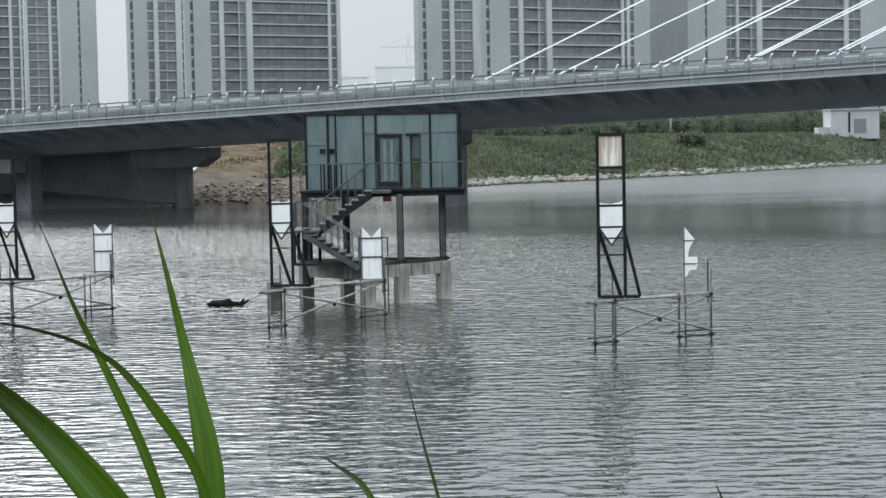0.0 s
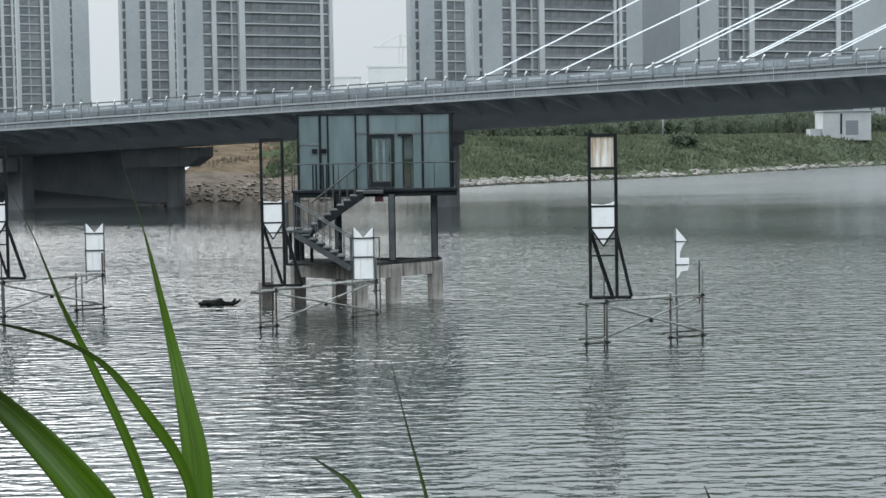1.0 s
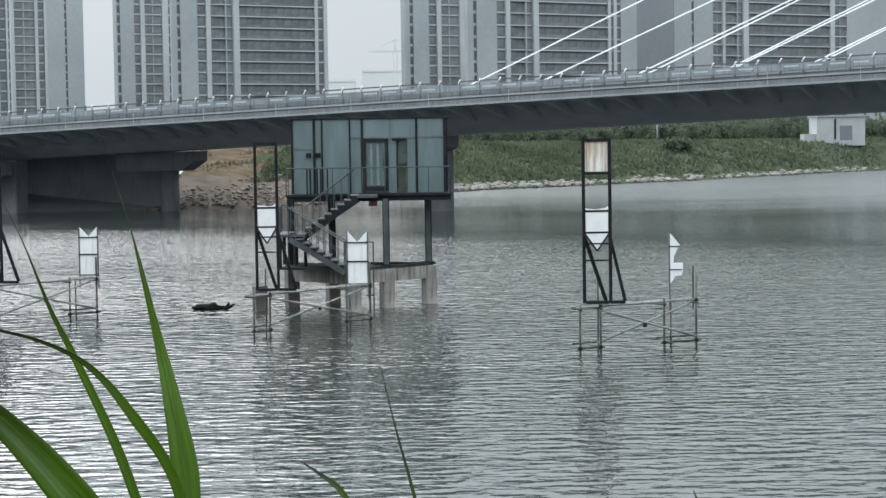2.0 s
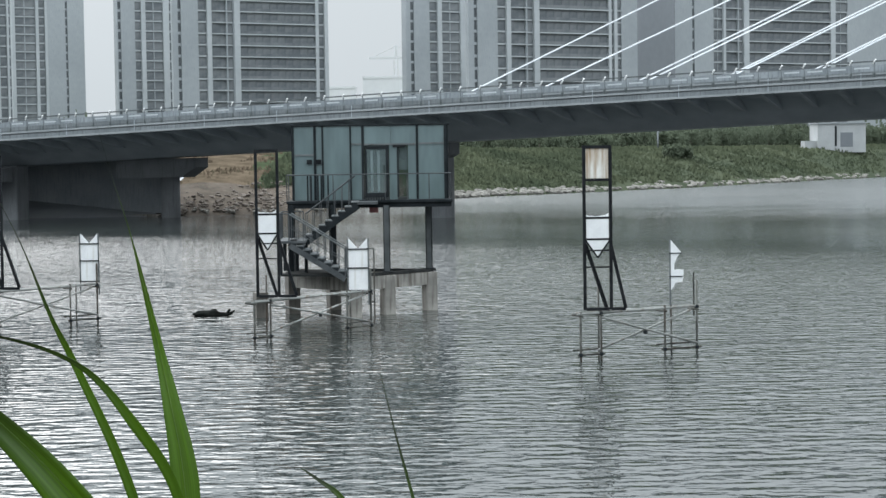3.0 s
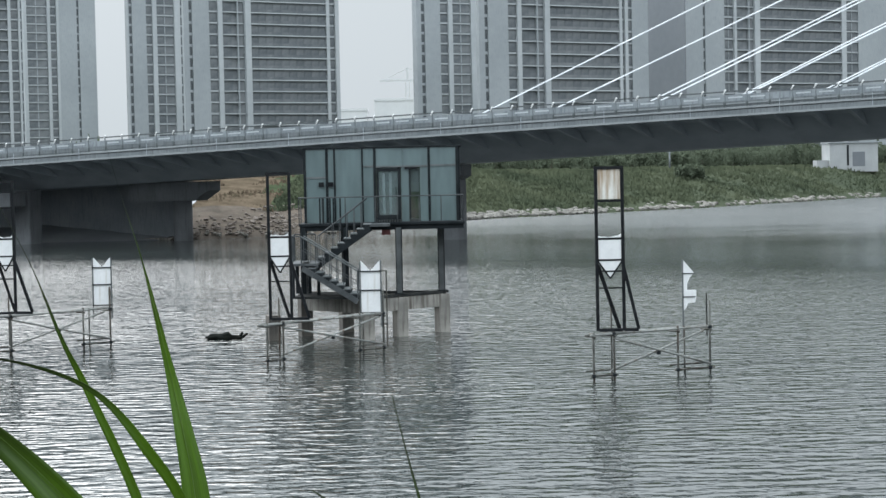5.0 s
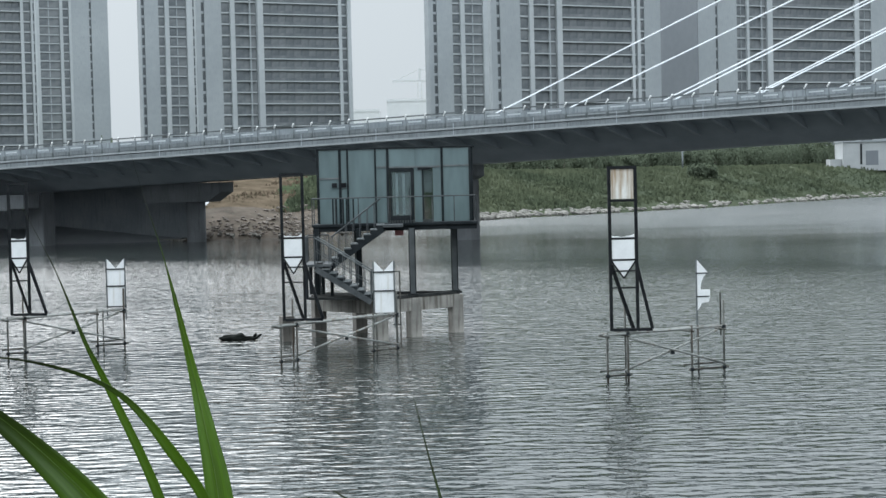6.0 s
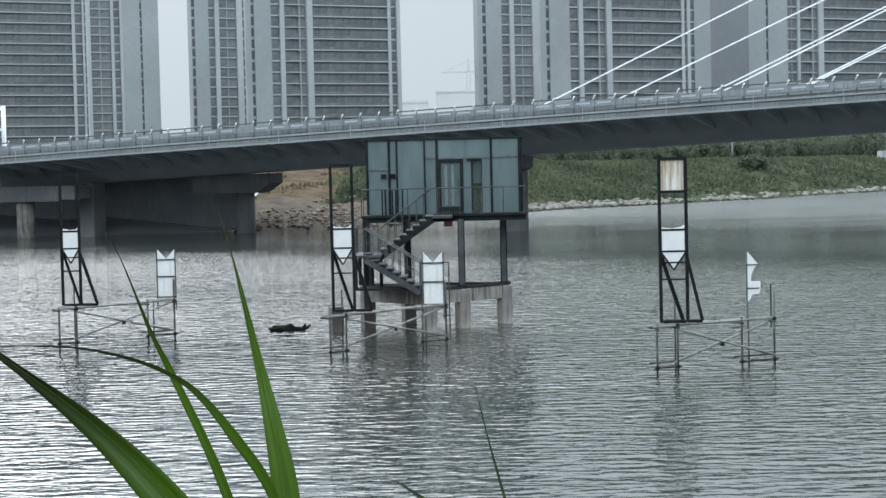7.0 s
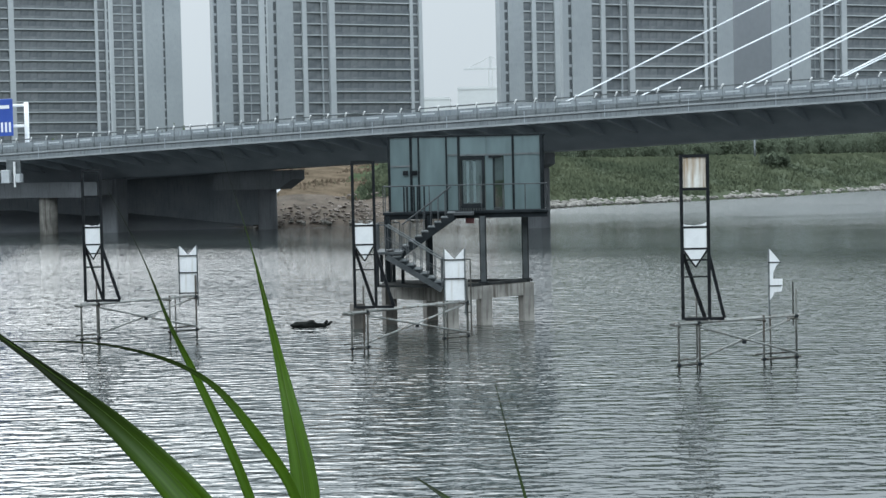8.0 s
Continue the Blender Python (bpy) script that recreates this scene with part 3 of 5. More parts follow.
# bays and projecting fins across each front, metres from its left corner
BAYS_A_FRONT = [("balcony", 0.58, 18.2), ("balcony", 19.88, 44.04), ("window", 45.01, 47.27), ("slit", 47.92, 48.44)]
FINS_A_FRONT = [(18.21, 19.87), (44.05, 45), (47.28, 47.87)]
BAYS_A_REAR = [("window", 1.52, 8.78), ("window", 9.93, 12.09), ("slit", 19.61, 20.39)]
FINS_A_REAR = [(0.07, 1.41), (8.81, 9.89), (12.11, 13.02)]
BAYS_B_FRONT = [("slit", 1.57, 2.48), ("window", 7.39, 9.86), ("curved", 11.35, 17.54), ("balcony", 19.55, 42.3), ("window", 43.29, 45.08)]
FINS_B_FRONT = [(9.87, 11.1), (17.8, 19.5), (42.32, 43.28), (45.1, 46.2)]
BAYS_B_REAR = [("slit", 0.39, 1.35), ("window", 5.93, 7.89), ("window", 9.29, 15.06), ("slit", 17.08, 18.08)]
FINS_B_REAR = [(7.9, 9.28), (15.07, 17.02)]
BAYS_C_FRONT = [("slit", 1.69, 2.66), ("window", 8.55, 11.07), ("curved", 12.31, 19.15), ("balcony", 20.87, 42.22), ("window", 43.13, 44.02), ("window", 44.95, 46.44)]
FINS_C_FRONT = [(11.08, 12.3), (19.28, 20.84), (42.23, 43.12), (44.03, 44.94)]
BAYS_C_REAR = [("slit", 1.63, 2.84), ("window", 8.25, 10.93), ("window", 12.4, 18.89), ("slit", 20.72, 21.72)]
FINS_C_REAR = [(10.94, 12.39), (18.9, 20.69)]
BAYS_D_FRONT = [("slit", 6.1, 6.89), ("window", 13.67, 16.99), ("curved", 17.96, 24.38), ("balcony", 26.41, 57.12), ("window", 59.33, 63.95)]
FINS_D_FRONT = [(17.01, 17.85), (24.47, 26.36), (57.23, 59.01)]


def tower(x, y, z0, floors, bays, fins, width, depth, label, side=None, yaw=30.2, shallow=1.2):
    t = thing("apartment_tower", label, "apartment building", "towers behind the bridge",
              m=Matrix.Translation((x, y, z0)) @ Matrix.Rotation(radians(yaw), 4, "Z"))
    hgt = floors * FLOOR
    # the plan steps in behind its shallow front corner
    plan = [(0, 0.6), (width, 0.6), (width, depth), (min(14, width / 3), depth), (0, shallow)]
    part("wall", prism(bmesh.new(), plan, hgt, axis=2, at=hgt / 2), FACADE, t, "pale grey rendered wall")
    # where given, the left side is a darker grey than the front
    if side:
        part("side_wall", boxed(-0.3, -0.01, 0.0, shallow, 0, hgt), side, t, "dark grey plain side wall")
    # plain fields of the front stand proud; bays between them stay recessed
    edges = sorted([(a, b) for kind, a, b in bays] + list(fins))
    last = 0.0
    for a, b in edges + [(width, width)]:
        if a - last > 0.15:
            part("front_field", boxed(last + 0.01, a - 0.01, 0.0, 0.59, 0, hgt), FACADE, t)
        last = max(last, b)
    for a, b in fins:
        part("fin", boxed(a, b, -0.35, 0.58, 0, hgt), SLAB_EDGE, t)
    for kind, a, b in bays:
        w = b - a
        rm, nw = None, 1
        if kind == "balcony":
            nw = max(3, round(w / 2.3))
            wm = mesh_of(boxed(0.05, (w - 0.1) / nw, 0.25, 0.58, 0.30, FLOOR - 0.05), "window", WINDOW)
            sm = mesh_of(boxed(0.0, w, -0.35, 0.58, -0.02, 0.27), "balcony", SLAB_EDGE)
            rm = mesh_of(boxed(0.1, w - 0.1, -0.30, -0.26, 0.28, 1.05), "balcony_glass", WINDOW)
        elif kind == "curved":
            wm = mesh_of(boxed(0.05, w - 0.05, 0.40, 0.58, 0.4, FLOOR - 0.05), "window", WINDOW)
            pts = [(0, 0.58)] + [(w * i / 8, 0.2 - 0.5 * math.sin(math.pi * i / 8)) for i in range(9)] + [(w, 0.58)]
            sm = mesh_of(prism(bmesh.new(), pts, 0.30, axis=2, at=0.15), "balcony", SLAB_EDGE)
            rm = mesh_of(boxed(w * 0.66, w * 0.72, -0.3, 0.4, 0.3, FLOOR), "mullion", FACADE)
        elif kind == "slit":
            wm = mesh_of(boxed(0.0, w, 0.40, 0.58, 0.5, FLOOR - 0.25), "window", DARK_SLOT)
            sm = mesh_of(boxed(0.0, w, 0.2, 0.58, -0.25, 0.48), "spandrel", FACADE)
        else:
            wm = mesh_of(boxed(0.05, w - 0.05, 0.35, 0.58, 0.6, FLOOR - 0.05), "window", WINDOW)
            sm = mesh_of(boxed(0.0, w, 0.05, 0.58, -0.02, 0.36), "spandrel", SLAB_EDGE)
            if w > 3:
                rm = mesh_of(boxed(w * 0.45, w * 0.50, 0.2, 0.5, 0.5, FLOOR), "mullion", FACADE)
        for f in range(1, floors):
            z = f * FLOOR
            for i in range(nw):
                piece("window", wm, t, (a + i * (w - 0.1) / nw, 0, z))
            piece("balcony" if kind in ("balcony", "curved") else "spandrel", sm, t, (a, 0, z))
            if rm:
                piece(rm.name.split(".")[0], rm, t, (a, 0, z))
    return t


T_LABEL = "pale grey high-rise apartment tower with dark windows and balconies"
R_LABEL = "pale grey high-rise apartment tower standing behind another tower"
tower(-157.71, 525.08, 6.18, 22, BAYS_A_FRONT, FINS_A_FRONT, 48.56, 17, "pale grey high-rise apartment tower with wide ribbon balconies")
tower(-135.13, 641.57, 6.97, 27, BAYS_A_REAR, FINS_A_REAR, 26.51, 15, R_LABEL)
tower(-60.83, 490.34, 5.6, 19, BAYS_B_FRONT, FINS_B_FRONT, 46.4, 17, T_LABEL)
tower(-86.89, 564.55, 5.47, 22, BAYS_B_REAR, FINS_B_REAR, 24.98, 15, R_LABEL, shallow=2.5)
tower(15.86, 451.47, 5.53, 19, BAYS_C_FRONT, FINS_C_FRONT, 51.59, 15, T_LABEL)
tower(0.78, 548.2, 6.04, 22, BAYS_C_REAR, FINS_C_REAR, 29.68, 15, R_LABEL, shallow=2.5)
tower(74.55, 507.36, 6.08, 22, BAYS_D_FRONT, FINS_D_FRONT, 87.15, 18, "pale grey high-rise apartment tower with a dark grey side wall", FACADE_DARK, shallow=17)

# far blocks and a tower crane in the gap; haze is put into their pale colour
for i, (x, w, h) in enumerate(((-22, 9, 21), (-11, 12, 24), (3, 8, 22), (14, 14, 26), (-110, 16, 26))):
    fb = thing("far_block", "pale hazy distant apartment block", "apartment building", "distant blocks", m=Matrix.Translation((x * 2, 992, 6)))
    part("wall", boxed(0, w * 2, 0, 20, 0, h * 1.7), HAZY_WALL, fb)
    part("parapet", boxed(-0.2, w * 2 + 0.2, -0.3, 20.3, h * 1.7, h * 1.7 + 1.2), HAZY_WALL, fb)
crane = thing("tower_crane", "pale hazy tower crane far behind the bridge", "crane", m=Matrix.Translation((-4, 960, 6)))
bm = bmesh.new()
for sx in (-1, 1):
    for sy in (-1, 1):
        bar((sx, sy, 0), (sx, sy, 50), 0.5, bm=bm)
for k in range(16):
    bar((-1, -1, 3 * k), (1, -1, 3 * k + 3), 0.3, bm=bm)
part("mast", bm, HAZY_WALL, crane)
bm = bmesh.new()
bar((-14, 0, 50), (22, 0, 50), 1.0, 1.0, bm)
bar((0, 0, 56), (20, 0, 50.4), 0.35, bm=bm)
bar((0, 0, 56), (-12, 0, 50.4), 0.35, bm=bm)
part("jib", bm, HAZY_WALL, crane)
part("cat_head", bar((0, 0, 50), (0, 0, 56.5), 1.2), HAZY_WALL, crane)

# ---------------------------------------------------------------- control house on its platform in the river
PX = {"a0": (-5.55, 70.0), "a1": (-4.42, 71.5), "a2": (-2.89, 73.0), "b0": (-1.98, 69.1), "b1": (-0.73, 70.5), "b2": (0.9, 72.1)}
SLAB_Z = 1.62
platform = thing("river_platform", "weathered concrete platform on square pillars in the river", "platform")
# the a-row's darker concrete has both damp and shade put into its colour
for key, (x, y) in PX.items():
    bm = boxed(-0.235, 0.235, -0.26, 0.26, -1.0, 0.95 if key == "a0" else SLAB_Z - 0.12, 0.02)
    p = part("pillar", bm, SHADED_WET_CONCRETE if key[0] == "a" else CONCRETE, platform, "dark pillar, damp and in shade" if key[0] == "a" else "")
    p.location, p.rotation_euler = (x, y, 0), (0, 0, radians(20))
for a, b in (("a1", "b0"), ("b0", "b1"), ("b1", "b2"), ("a1", "a2"), ("a2", "b2")):
    p, q = Vector((*PX[a], SLAB_Z - 0.36)), Vector((*PX[b], SLAB_Z - 0.36))
    e = (q - p).normalized() * 0.1
    part("beam", bar(p + e, q - e, 0.3, 0.5), CONCRETE, platform)
    up = Vector((0, 0, 0.31))
    part("cap_plate", bar(p + up - e * 2, q + up + e * 2, 0.36, 0.09), PLATE, platform, "dark steel cap plate")
bm = bmesh.new()
prism(bm, [(-4.7, 68.64), (-1.6, 67.68), (-1.6, 69.76), (-4.2, 71.84)], 0.08, axis=2, at=SLAB_Z + 0.045)
part("stair_base", bm, PLATE, platform, "grey steel stair base")

BX0, BX1, BZ0, BZ1, GY, BY = -4.34, 1.69, 4.36, 7.22, 71.84, 76.16
house = thing("control_house", "steel control house clad in green tinted glass on stilts", "control house")
for x, y in (PX["a1"], PX["a2"], PX["b1"], PX["b2"]):
    # H-section stilts
    bm = bmesh.new()
    box(bm, x - 0.13, x - 0.10, y - 0.14, y + 0.14, SLAB_Z, BZ0 - 0.2)
    box(bm, x + 0.10, x + 0.13, y - 0.14, y + 0.14, SLAB_Z, BZ0 - 0.2)
    stilt = part("stilt", bm, DARK_STEEL, house, "dark steel stilt")
    part("web", boxed(x - 0.10, x + 0.10, y - 0.015, y + 0.015, SLAB_Z, BZ0 - 0.2), GREY_STEEL, stilt, "grey web of the stilt")
    part("foot_plate", boxed(x - 0.2, x + 0.2, y - 0.22, y + 0.22, SLAB_Z + 0.002, SLAB_Z + 0.025), DARK_STEEL, stilt)
part("floor", boxed(BX0 - 0.2, BX1 + 0.12, 70.56, BY, BZ0 - 0.1, BZ0, 0.01), DARK_STEEL, house, "dark steel floor plate")
part("floor_beam", boxed(BX0 - 0.16, BX1 + 0.08, 70.656, 70.944, BZ0 - 0.28, BZ0 - 0.104), DARK_STEEL, house)
part("floor_beam", boxed(BX0 - 0.16, BX1 + 0.08, BY - 0.3, BY - 0.1, BZ0 - 0.28, BZ0 - 0.104), DARK_STEEL, house)
part("roof", boxed(BX0 - 0.06, BX1 + 0.06, GY - 0.06, BY + 0.06, BZ1, BZ1 + 0.07, 0.01), DARK_STEEL, house, "dark flat roof")
# front: uprights, transoms and panes
UP = [(-4.34, 0.09), (-3.48, 0.10), (-3.18, 0.07), (-2.10, 0.06), (-1.62, 0.10), (0.49, 0.09), (1.58, 0.10)]
for x, w in UP:
    part("upright", boxed(x - w / 2, x + w / 2, GY - 0.05, GY + 0.05, BZ0, BZ1), DARK_STEEL, house)
TRANS = [(-4.34, -3.48, 6.12), (-2.10, -1.62, 6.52), (-1.62, 0.49, 6.50), (0.49, 1.58, 6.52)]
for a, b, z in TRANS:
    part("transom", boxed(a + 0.05, b - 0.05, GY - 0.04, GY + 0.04, z - 0.03, z + 0.03), GREY_STEEL, house)


def pane(x0, x1, z0, z1, y=GY, m=GLASS, name="pane"):
    return part(name, boxed(x0, x1, y - 0.008, y + 0.008, z0, z1), m, house)


for x0, x1, z0, z1 in ((-4.29, -3.53, BZ0, 6.09), (-4.29, -3.53, 6.15, 7.22), (-3.43, -3.215, BZ0, 7.22), (-3.145, -2.13, BZ0, 7.22),
                       (-2.07, -1.67, BZ0, 6.49), (-2.07, -1.67, 6.55, 7.22), (-1.57, -0.55, 6.53, 7.22), (-0.54, 0.445, 6.53, 7.22),
                       (0.13, 0.445, BZ0, 6.47), (0.535, 1.53, BZ0, 6.49), (0.535, 1.53, 6.55, 7.22)):
    pane(x0, x1, z0, z1)
# closed glazed door, then a half-open leaf that leaves a gap
door = part("door", boxed(-1.55, -1.47, GY - 0.09, GY - 0.02, 4.44, 6.42), DARK_STEEL, house, "dark framed glass door")
part("door_stile", boxed(-0.73, -0.62, GY - 0.09, GY - 0.02, 4.44, 6.42), DARK_STEEL, door)
part("door_rail", boxed(-1.47, -0.73, GY - 0.09, GY - 0.02, 6.32, 6.42), DARK_STEEL, door)
part("door_rail", boxed(-1.47, -0.73, GY - 0.09, GY - 0.02, 4.44, 4.62), DARK_STEEL, door)
part("door_pane", boxed(-1.47, -0.73, GY - 0.06, GY - 0.045, 4.62, 6.32), CLEAR_GLASS, door)
part("pull_handle", tube((-0.80, GY - 0.14, 5.3), (-0.80, GY - 0.14, 5.7), 0.03), DARK_STEEL, door)
pane(-0.6, -0.30, BZ0, 6.47)
leaf2 = part("open_leaf", boxed(-0.29, -0.23, GY - 0.05, GY + 0.03, 4.44, 6.40), DARK_STEEL, house)
part("closer_box", boxed(-0.46, 0.02, GY - 0.10, GY - 0.045, 6.38, 6.47), BLACK_STEEL, house, "black door closer box")
part("open_pane", boxed(-0.23, 0.10, GY + 0.12, GY + 0.135, 5.5, 6.40), CLEAR_GLASS, house)
# sides, back and inner fittings
for x in (BX0 + 0.0, BX1 - 0.03):
    for k in range(4):
        y = GY + 0.08 + k * (BY - GY - 0.12) / 3
        part("upright", boxed(x - 0.03, x + 0.03, y - 0.03, y + 0.03, BZ0, BZ1), DARK_STEEL, house)
    for k in range(3):
        y = GY + 0.08 + k * (BY - GY - 0.12) / 3
        part("pane", boxed(x - 0.008, x + 0.008, y + 0.032, y + (BY - GY - 0.12) / 3 - 0.032, BZ0, BZ1), GLASS, house)
for k in range(5):
    x = BX0 + 0.05 + k * (BX1 - BX0 - 0.1) / 5
    part("pane", boxed(x + 0.04, x + (BX1 - BX0 - 0.1) / 5 - 0.04, BY - 0.05, BY - 0.035, BZ0, BZ1), CLEAR_GLASS, house)
    part("upright", boxed(x - 0.035, x + 0.035, BY - 0.08, BY - 0.01, BZ0, BZ1), DARK_STEEL, house)
part("curtain", boxed(-3.0, -1.9, GY + 0.35, GY + 0.40, BZ0 + 0.05, BZ1 - 0.1), GREY_STEEL, house, "grey inner partition")
part("curtain", boxed(-4.2, -3.3, GY + 0.45, GY + 0.5, BZ0 + 0.05, BZ1 - 0.1), GREY_STEEL, house)
part("curtain", boxed(0.3, 1.4, GY + 0.5, GY + 0.55, BZ0 + 0.05, BZ1 - 0.1), GREY_STEEL, house)
for x in (-3.70, -3.34):
    part("lock_box", boxed(x - 0.10, x + 0.10, GY - 0.10, GY - 0.052, 5.76, 5.94), BLACK_STEEL, house, "black lock box")
for x in (-1.28, -1.02):
    part("curtain_strip", boxed(x - 0.05, x + 0.05, GY + 0.05, GY + 0.08, BZ0 + 0.3, BZ0 + 1.9), WHITE_PAINT, house, "white curtain strip")
part("junction_box", boxed(-1.38, -1.05, 70.72, 71.2, BZ0 - 0.48, BZ0 - 0.285), RED_BOX, house, "faded red junction box")


# balcony railing
def railing(name_parent, pts, height, spacing, d=0.04, mids=2):
    for a, b in zip(pts, pts[1:]):
        a, b = Vector(a), Vector(b)
        part("handrail", tube(a + Vector((0, 0, height)), b + Vector((0, 0, height)), d * 1.15), STAIR_STEEL, name_parent)
        for m in range(mids):
            z = height * (m + 0.6) / (mids + 0.6)
            part("rail_bar", tube(a + Vector((0, 0, z * 0.95)), b + Vector((0, 0, z * 0.95)), d * 0.6), STAIR_STEEL, name_parent)
        n = max(1, round((b - a).length / spacing))
        for k in range(n + 1):
            p = a.lerp(b, k / n)
            part("rail_post", tube(p, p + Vector((0, 0, height)), d), STAIR_STEEL, name_parent)


balcony_rail = thing("balcony_railing", "grey steel railing round the control house balcony", "railing")
railing(balcony_rail, [(-4.52, 71.84, BZ0), (-4.52, 70.624, BZ0), (-2.75, 70.624, BZ0)], 1.0, 0.9, mids=0)
railing(balcony_rail, [(-1.6, 70.624, BZ0), (1.76, 70.624, BZ0), (1.76, 71.84, BZ0)], 1.0, 0.9, mids=0)
part("handrail", tube((-2.75, 70.624, BZ0 + 1.0), (-1.6, 70.624, BZ0 + 1.0), 0.046), STAIR_STEEL, balcony_rail)
for k in range(7):
    x = -3.72 + 0.13 * k
    if k in (0, 1, 3, 4, 6):
        part("baluster", bar((x, 70.624, BZ0), (x, 70.624, BZ0 + 0.97), 0.06, 0.03), DARK_STEEL, balcony_rail)
for k in range(9):
    x = -1.5 + 0.1 * k
    part("baluster", bar((x, 70.624, BZ0), (x, 70.624, BZ0 + 0.22), 0.03), DARK_STEEL, balcony_rail)

# stairs: a lower flight that climbs to a landing, and an upper flight back to the balcony
LAND_Z = 2.98
stairs = thing("steel_stairs", "grey steel stairs with a landing up to the control house", "stairs")


def flight(x0, z0, x1, z1, ya, yb, n, side):
    """Closed steps between two stringers that hang below the nosings."""
    dx, dz = (x1 - x0) / n, (z1 - z0) / n
    for y in (ya, yb):
        part("stringer", bar((x0, y, z0 - 0.17), (x1, y, z1 - 0.17), 0.05, 0.20), side, stairs)
    for k in range(n):
        xa = x0 + dx * (k + 0.5)
        z = z0 + dz * (k + 1)
        part("tread", boxed(xa - abs(dx) * 0.58, xa + abs(dx) * 0.58, ya - 0.03, yb + 0.03, z - 0.045, z, 0.006), GREY_STEEL, stairs)
        part("riser", boxed(xa - 0.012 - dx * 0.5, xa + 0.012 - dx * 0.5, ya + 0.03, yb - 0.03, z - dz, z - 0.047), DARK_STEEL, stairs)
        # toothed cheek plate under each step
        cheek = [(xa - dx * 0.5, z - 0.047), (xa + dx * 0.5, z - 0.047), (xa - dx * 0.5, z - dz - 0.05)]
        part("cheek", prism(bmesh.new(), cheek, 0.03, axis=1, at=ya), DARK_STEEL, stairs)


flight(-2.25, SLAB_Z + 0.08, -4.28, LAND_Z, 67.84, 69.12, 8, STAIR_STEEL)
flight(-3.75, LAND_Z, -1.78, BZ0, 69.28, 70.48, 8, DARK_STEEL)
part("landing", boxed(-4.72, -3.7, 67.808, 70.528, LAND_Z - 0.1, LAND_Z, 0.01), STAIR_STEEL, stairs)
part("top_landing", boxed(-1.80, -1.05, 69.28, 70.544, BZ0 - 0.12, BZ0 - 0.02), STAIR_STEEL, stairs)
part("soffit", bar((-3.75, 69.888, LAND_Z - 0.22), (-1.72, 69.888, BZ0 - 0.24), 0.7, 0.06), DARK_STEEL, stairs, "dark stair soffit")
for x, y in ((-4.62, 67.92), (-4.62, 70.4), (-4.15, 70.4), (-3.75, 69.2)):
    part("prop", bar((x, y, SLAB_Z + 0.1), (x, y, LAND_Z - 0.1), 0.12), DARK_STEEL, stairs)
part("tall_post", bar((-2.75, 70.432, SLAB_Z), (-2.75, 70.432, BZ0 - 0.15), 0.2), DARK_STEEL, stairs)
part("tall_post", bar((-4.36, 70.432, SLAB_Z), (-4.36, 70.432, BZ0 - 0.15), 0.16), DARK_STEEL, stairs)
# stair handrails
for y in (67.84, 69.12):
    part("handrail", tube((-2.25, y, SLAB_Z + 1.05), (-4.28, y, LAND_Z + 0.98), 0.05), GREY_STEEL, stairs, "worn grey handrail")
    part("rail_bar", tube((-2.25, y, SLAB_Z + 0.55), (-4.28, y, LAND_Z + 0.5), 0.03), STAIR_STEEL, stairs)
    for k in range(9):
        x = -2.25 - 2.03 * k / 8
        z = SLAB_Z + 0.08 + (LAND_Z - SLAB_Z - 0.08) * k / 8
        part("baluster", tube((x, y, z), (x, y, z + 0.98), 0.03), STAIR_STEEL, stairs)
    part("newel", tube((-2.25, y, SLAB_Z + 0.05), (-2.25, y, SLAB_Z + 1.08), 0.05), STAIR_STEEL, stairs)
part("handrail", tube((-2.25, 67.84, SLAB_Z + 1.05), (-1.5, 67.84, SLAB_Z + 1.05), 0.05), STAIR_STEEL, stairs)
part("newel", tube((-1.5, 67.84, SLAB_Z + 0.05), (-1.5, 67.84, SLAB_Z + 1.08), 0.05), STAIR_STEEL, stairs)
for y in (69.28, 70.48):
    part("handrail", tube((-3.75, y, LAND_Z + 0.95), (-1.9, y, BZ0 + 0.95), 0.05), STAIR_STEEL, stairs)
    for k in range(7):
        x = -3.75 + 1.9 * k / 7
        z = LAND_Z + (BZ0 - LAND_Z) * k / 7
        part("baluster", tube((x, y, z), (x, y, z + 0.95), 0.026), STAIR_STEEL, stairs)
landing_rail = thing("landing_railing", "grey steel railing round the stair landing", "railing")
railing(landing_rail, [(-4.3, 67.872, LAND_Z), (-4.7, 67.872, LAND_Z), (-4.7, 70.48, LAND_Z), (-3.9, 70.48, LAND_Z)], 1.0, 0.45, mids=0)

# ---------------------------------------------------------------- sign frames on scaffolds
def sheet(outline, m, parent, name="sign_sheet", label="", y=0.0):
    return part(name, prism(bmesh.new(), outline, 0.03, axis=1, at=y), m, parent, label)


def torn(x0, x1, z0, z1, lift):
    """A sheet whose top edge is torn."""
    pts = [(x0, z0), (x1, z0), (x1, z1 + lift)]
    n = 7
    for k in range(1, n):
        pts.append((x1 + (x0 - x1) * k / n, z1 - 0.02 + 0.05 * random.random() - lift * math.sin(math.pi * k / n) * 0.3))
    pts.append((x0, z1 + lift * 0.3))
    return pts


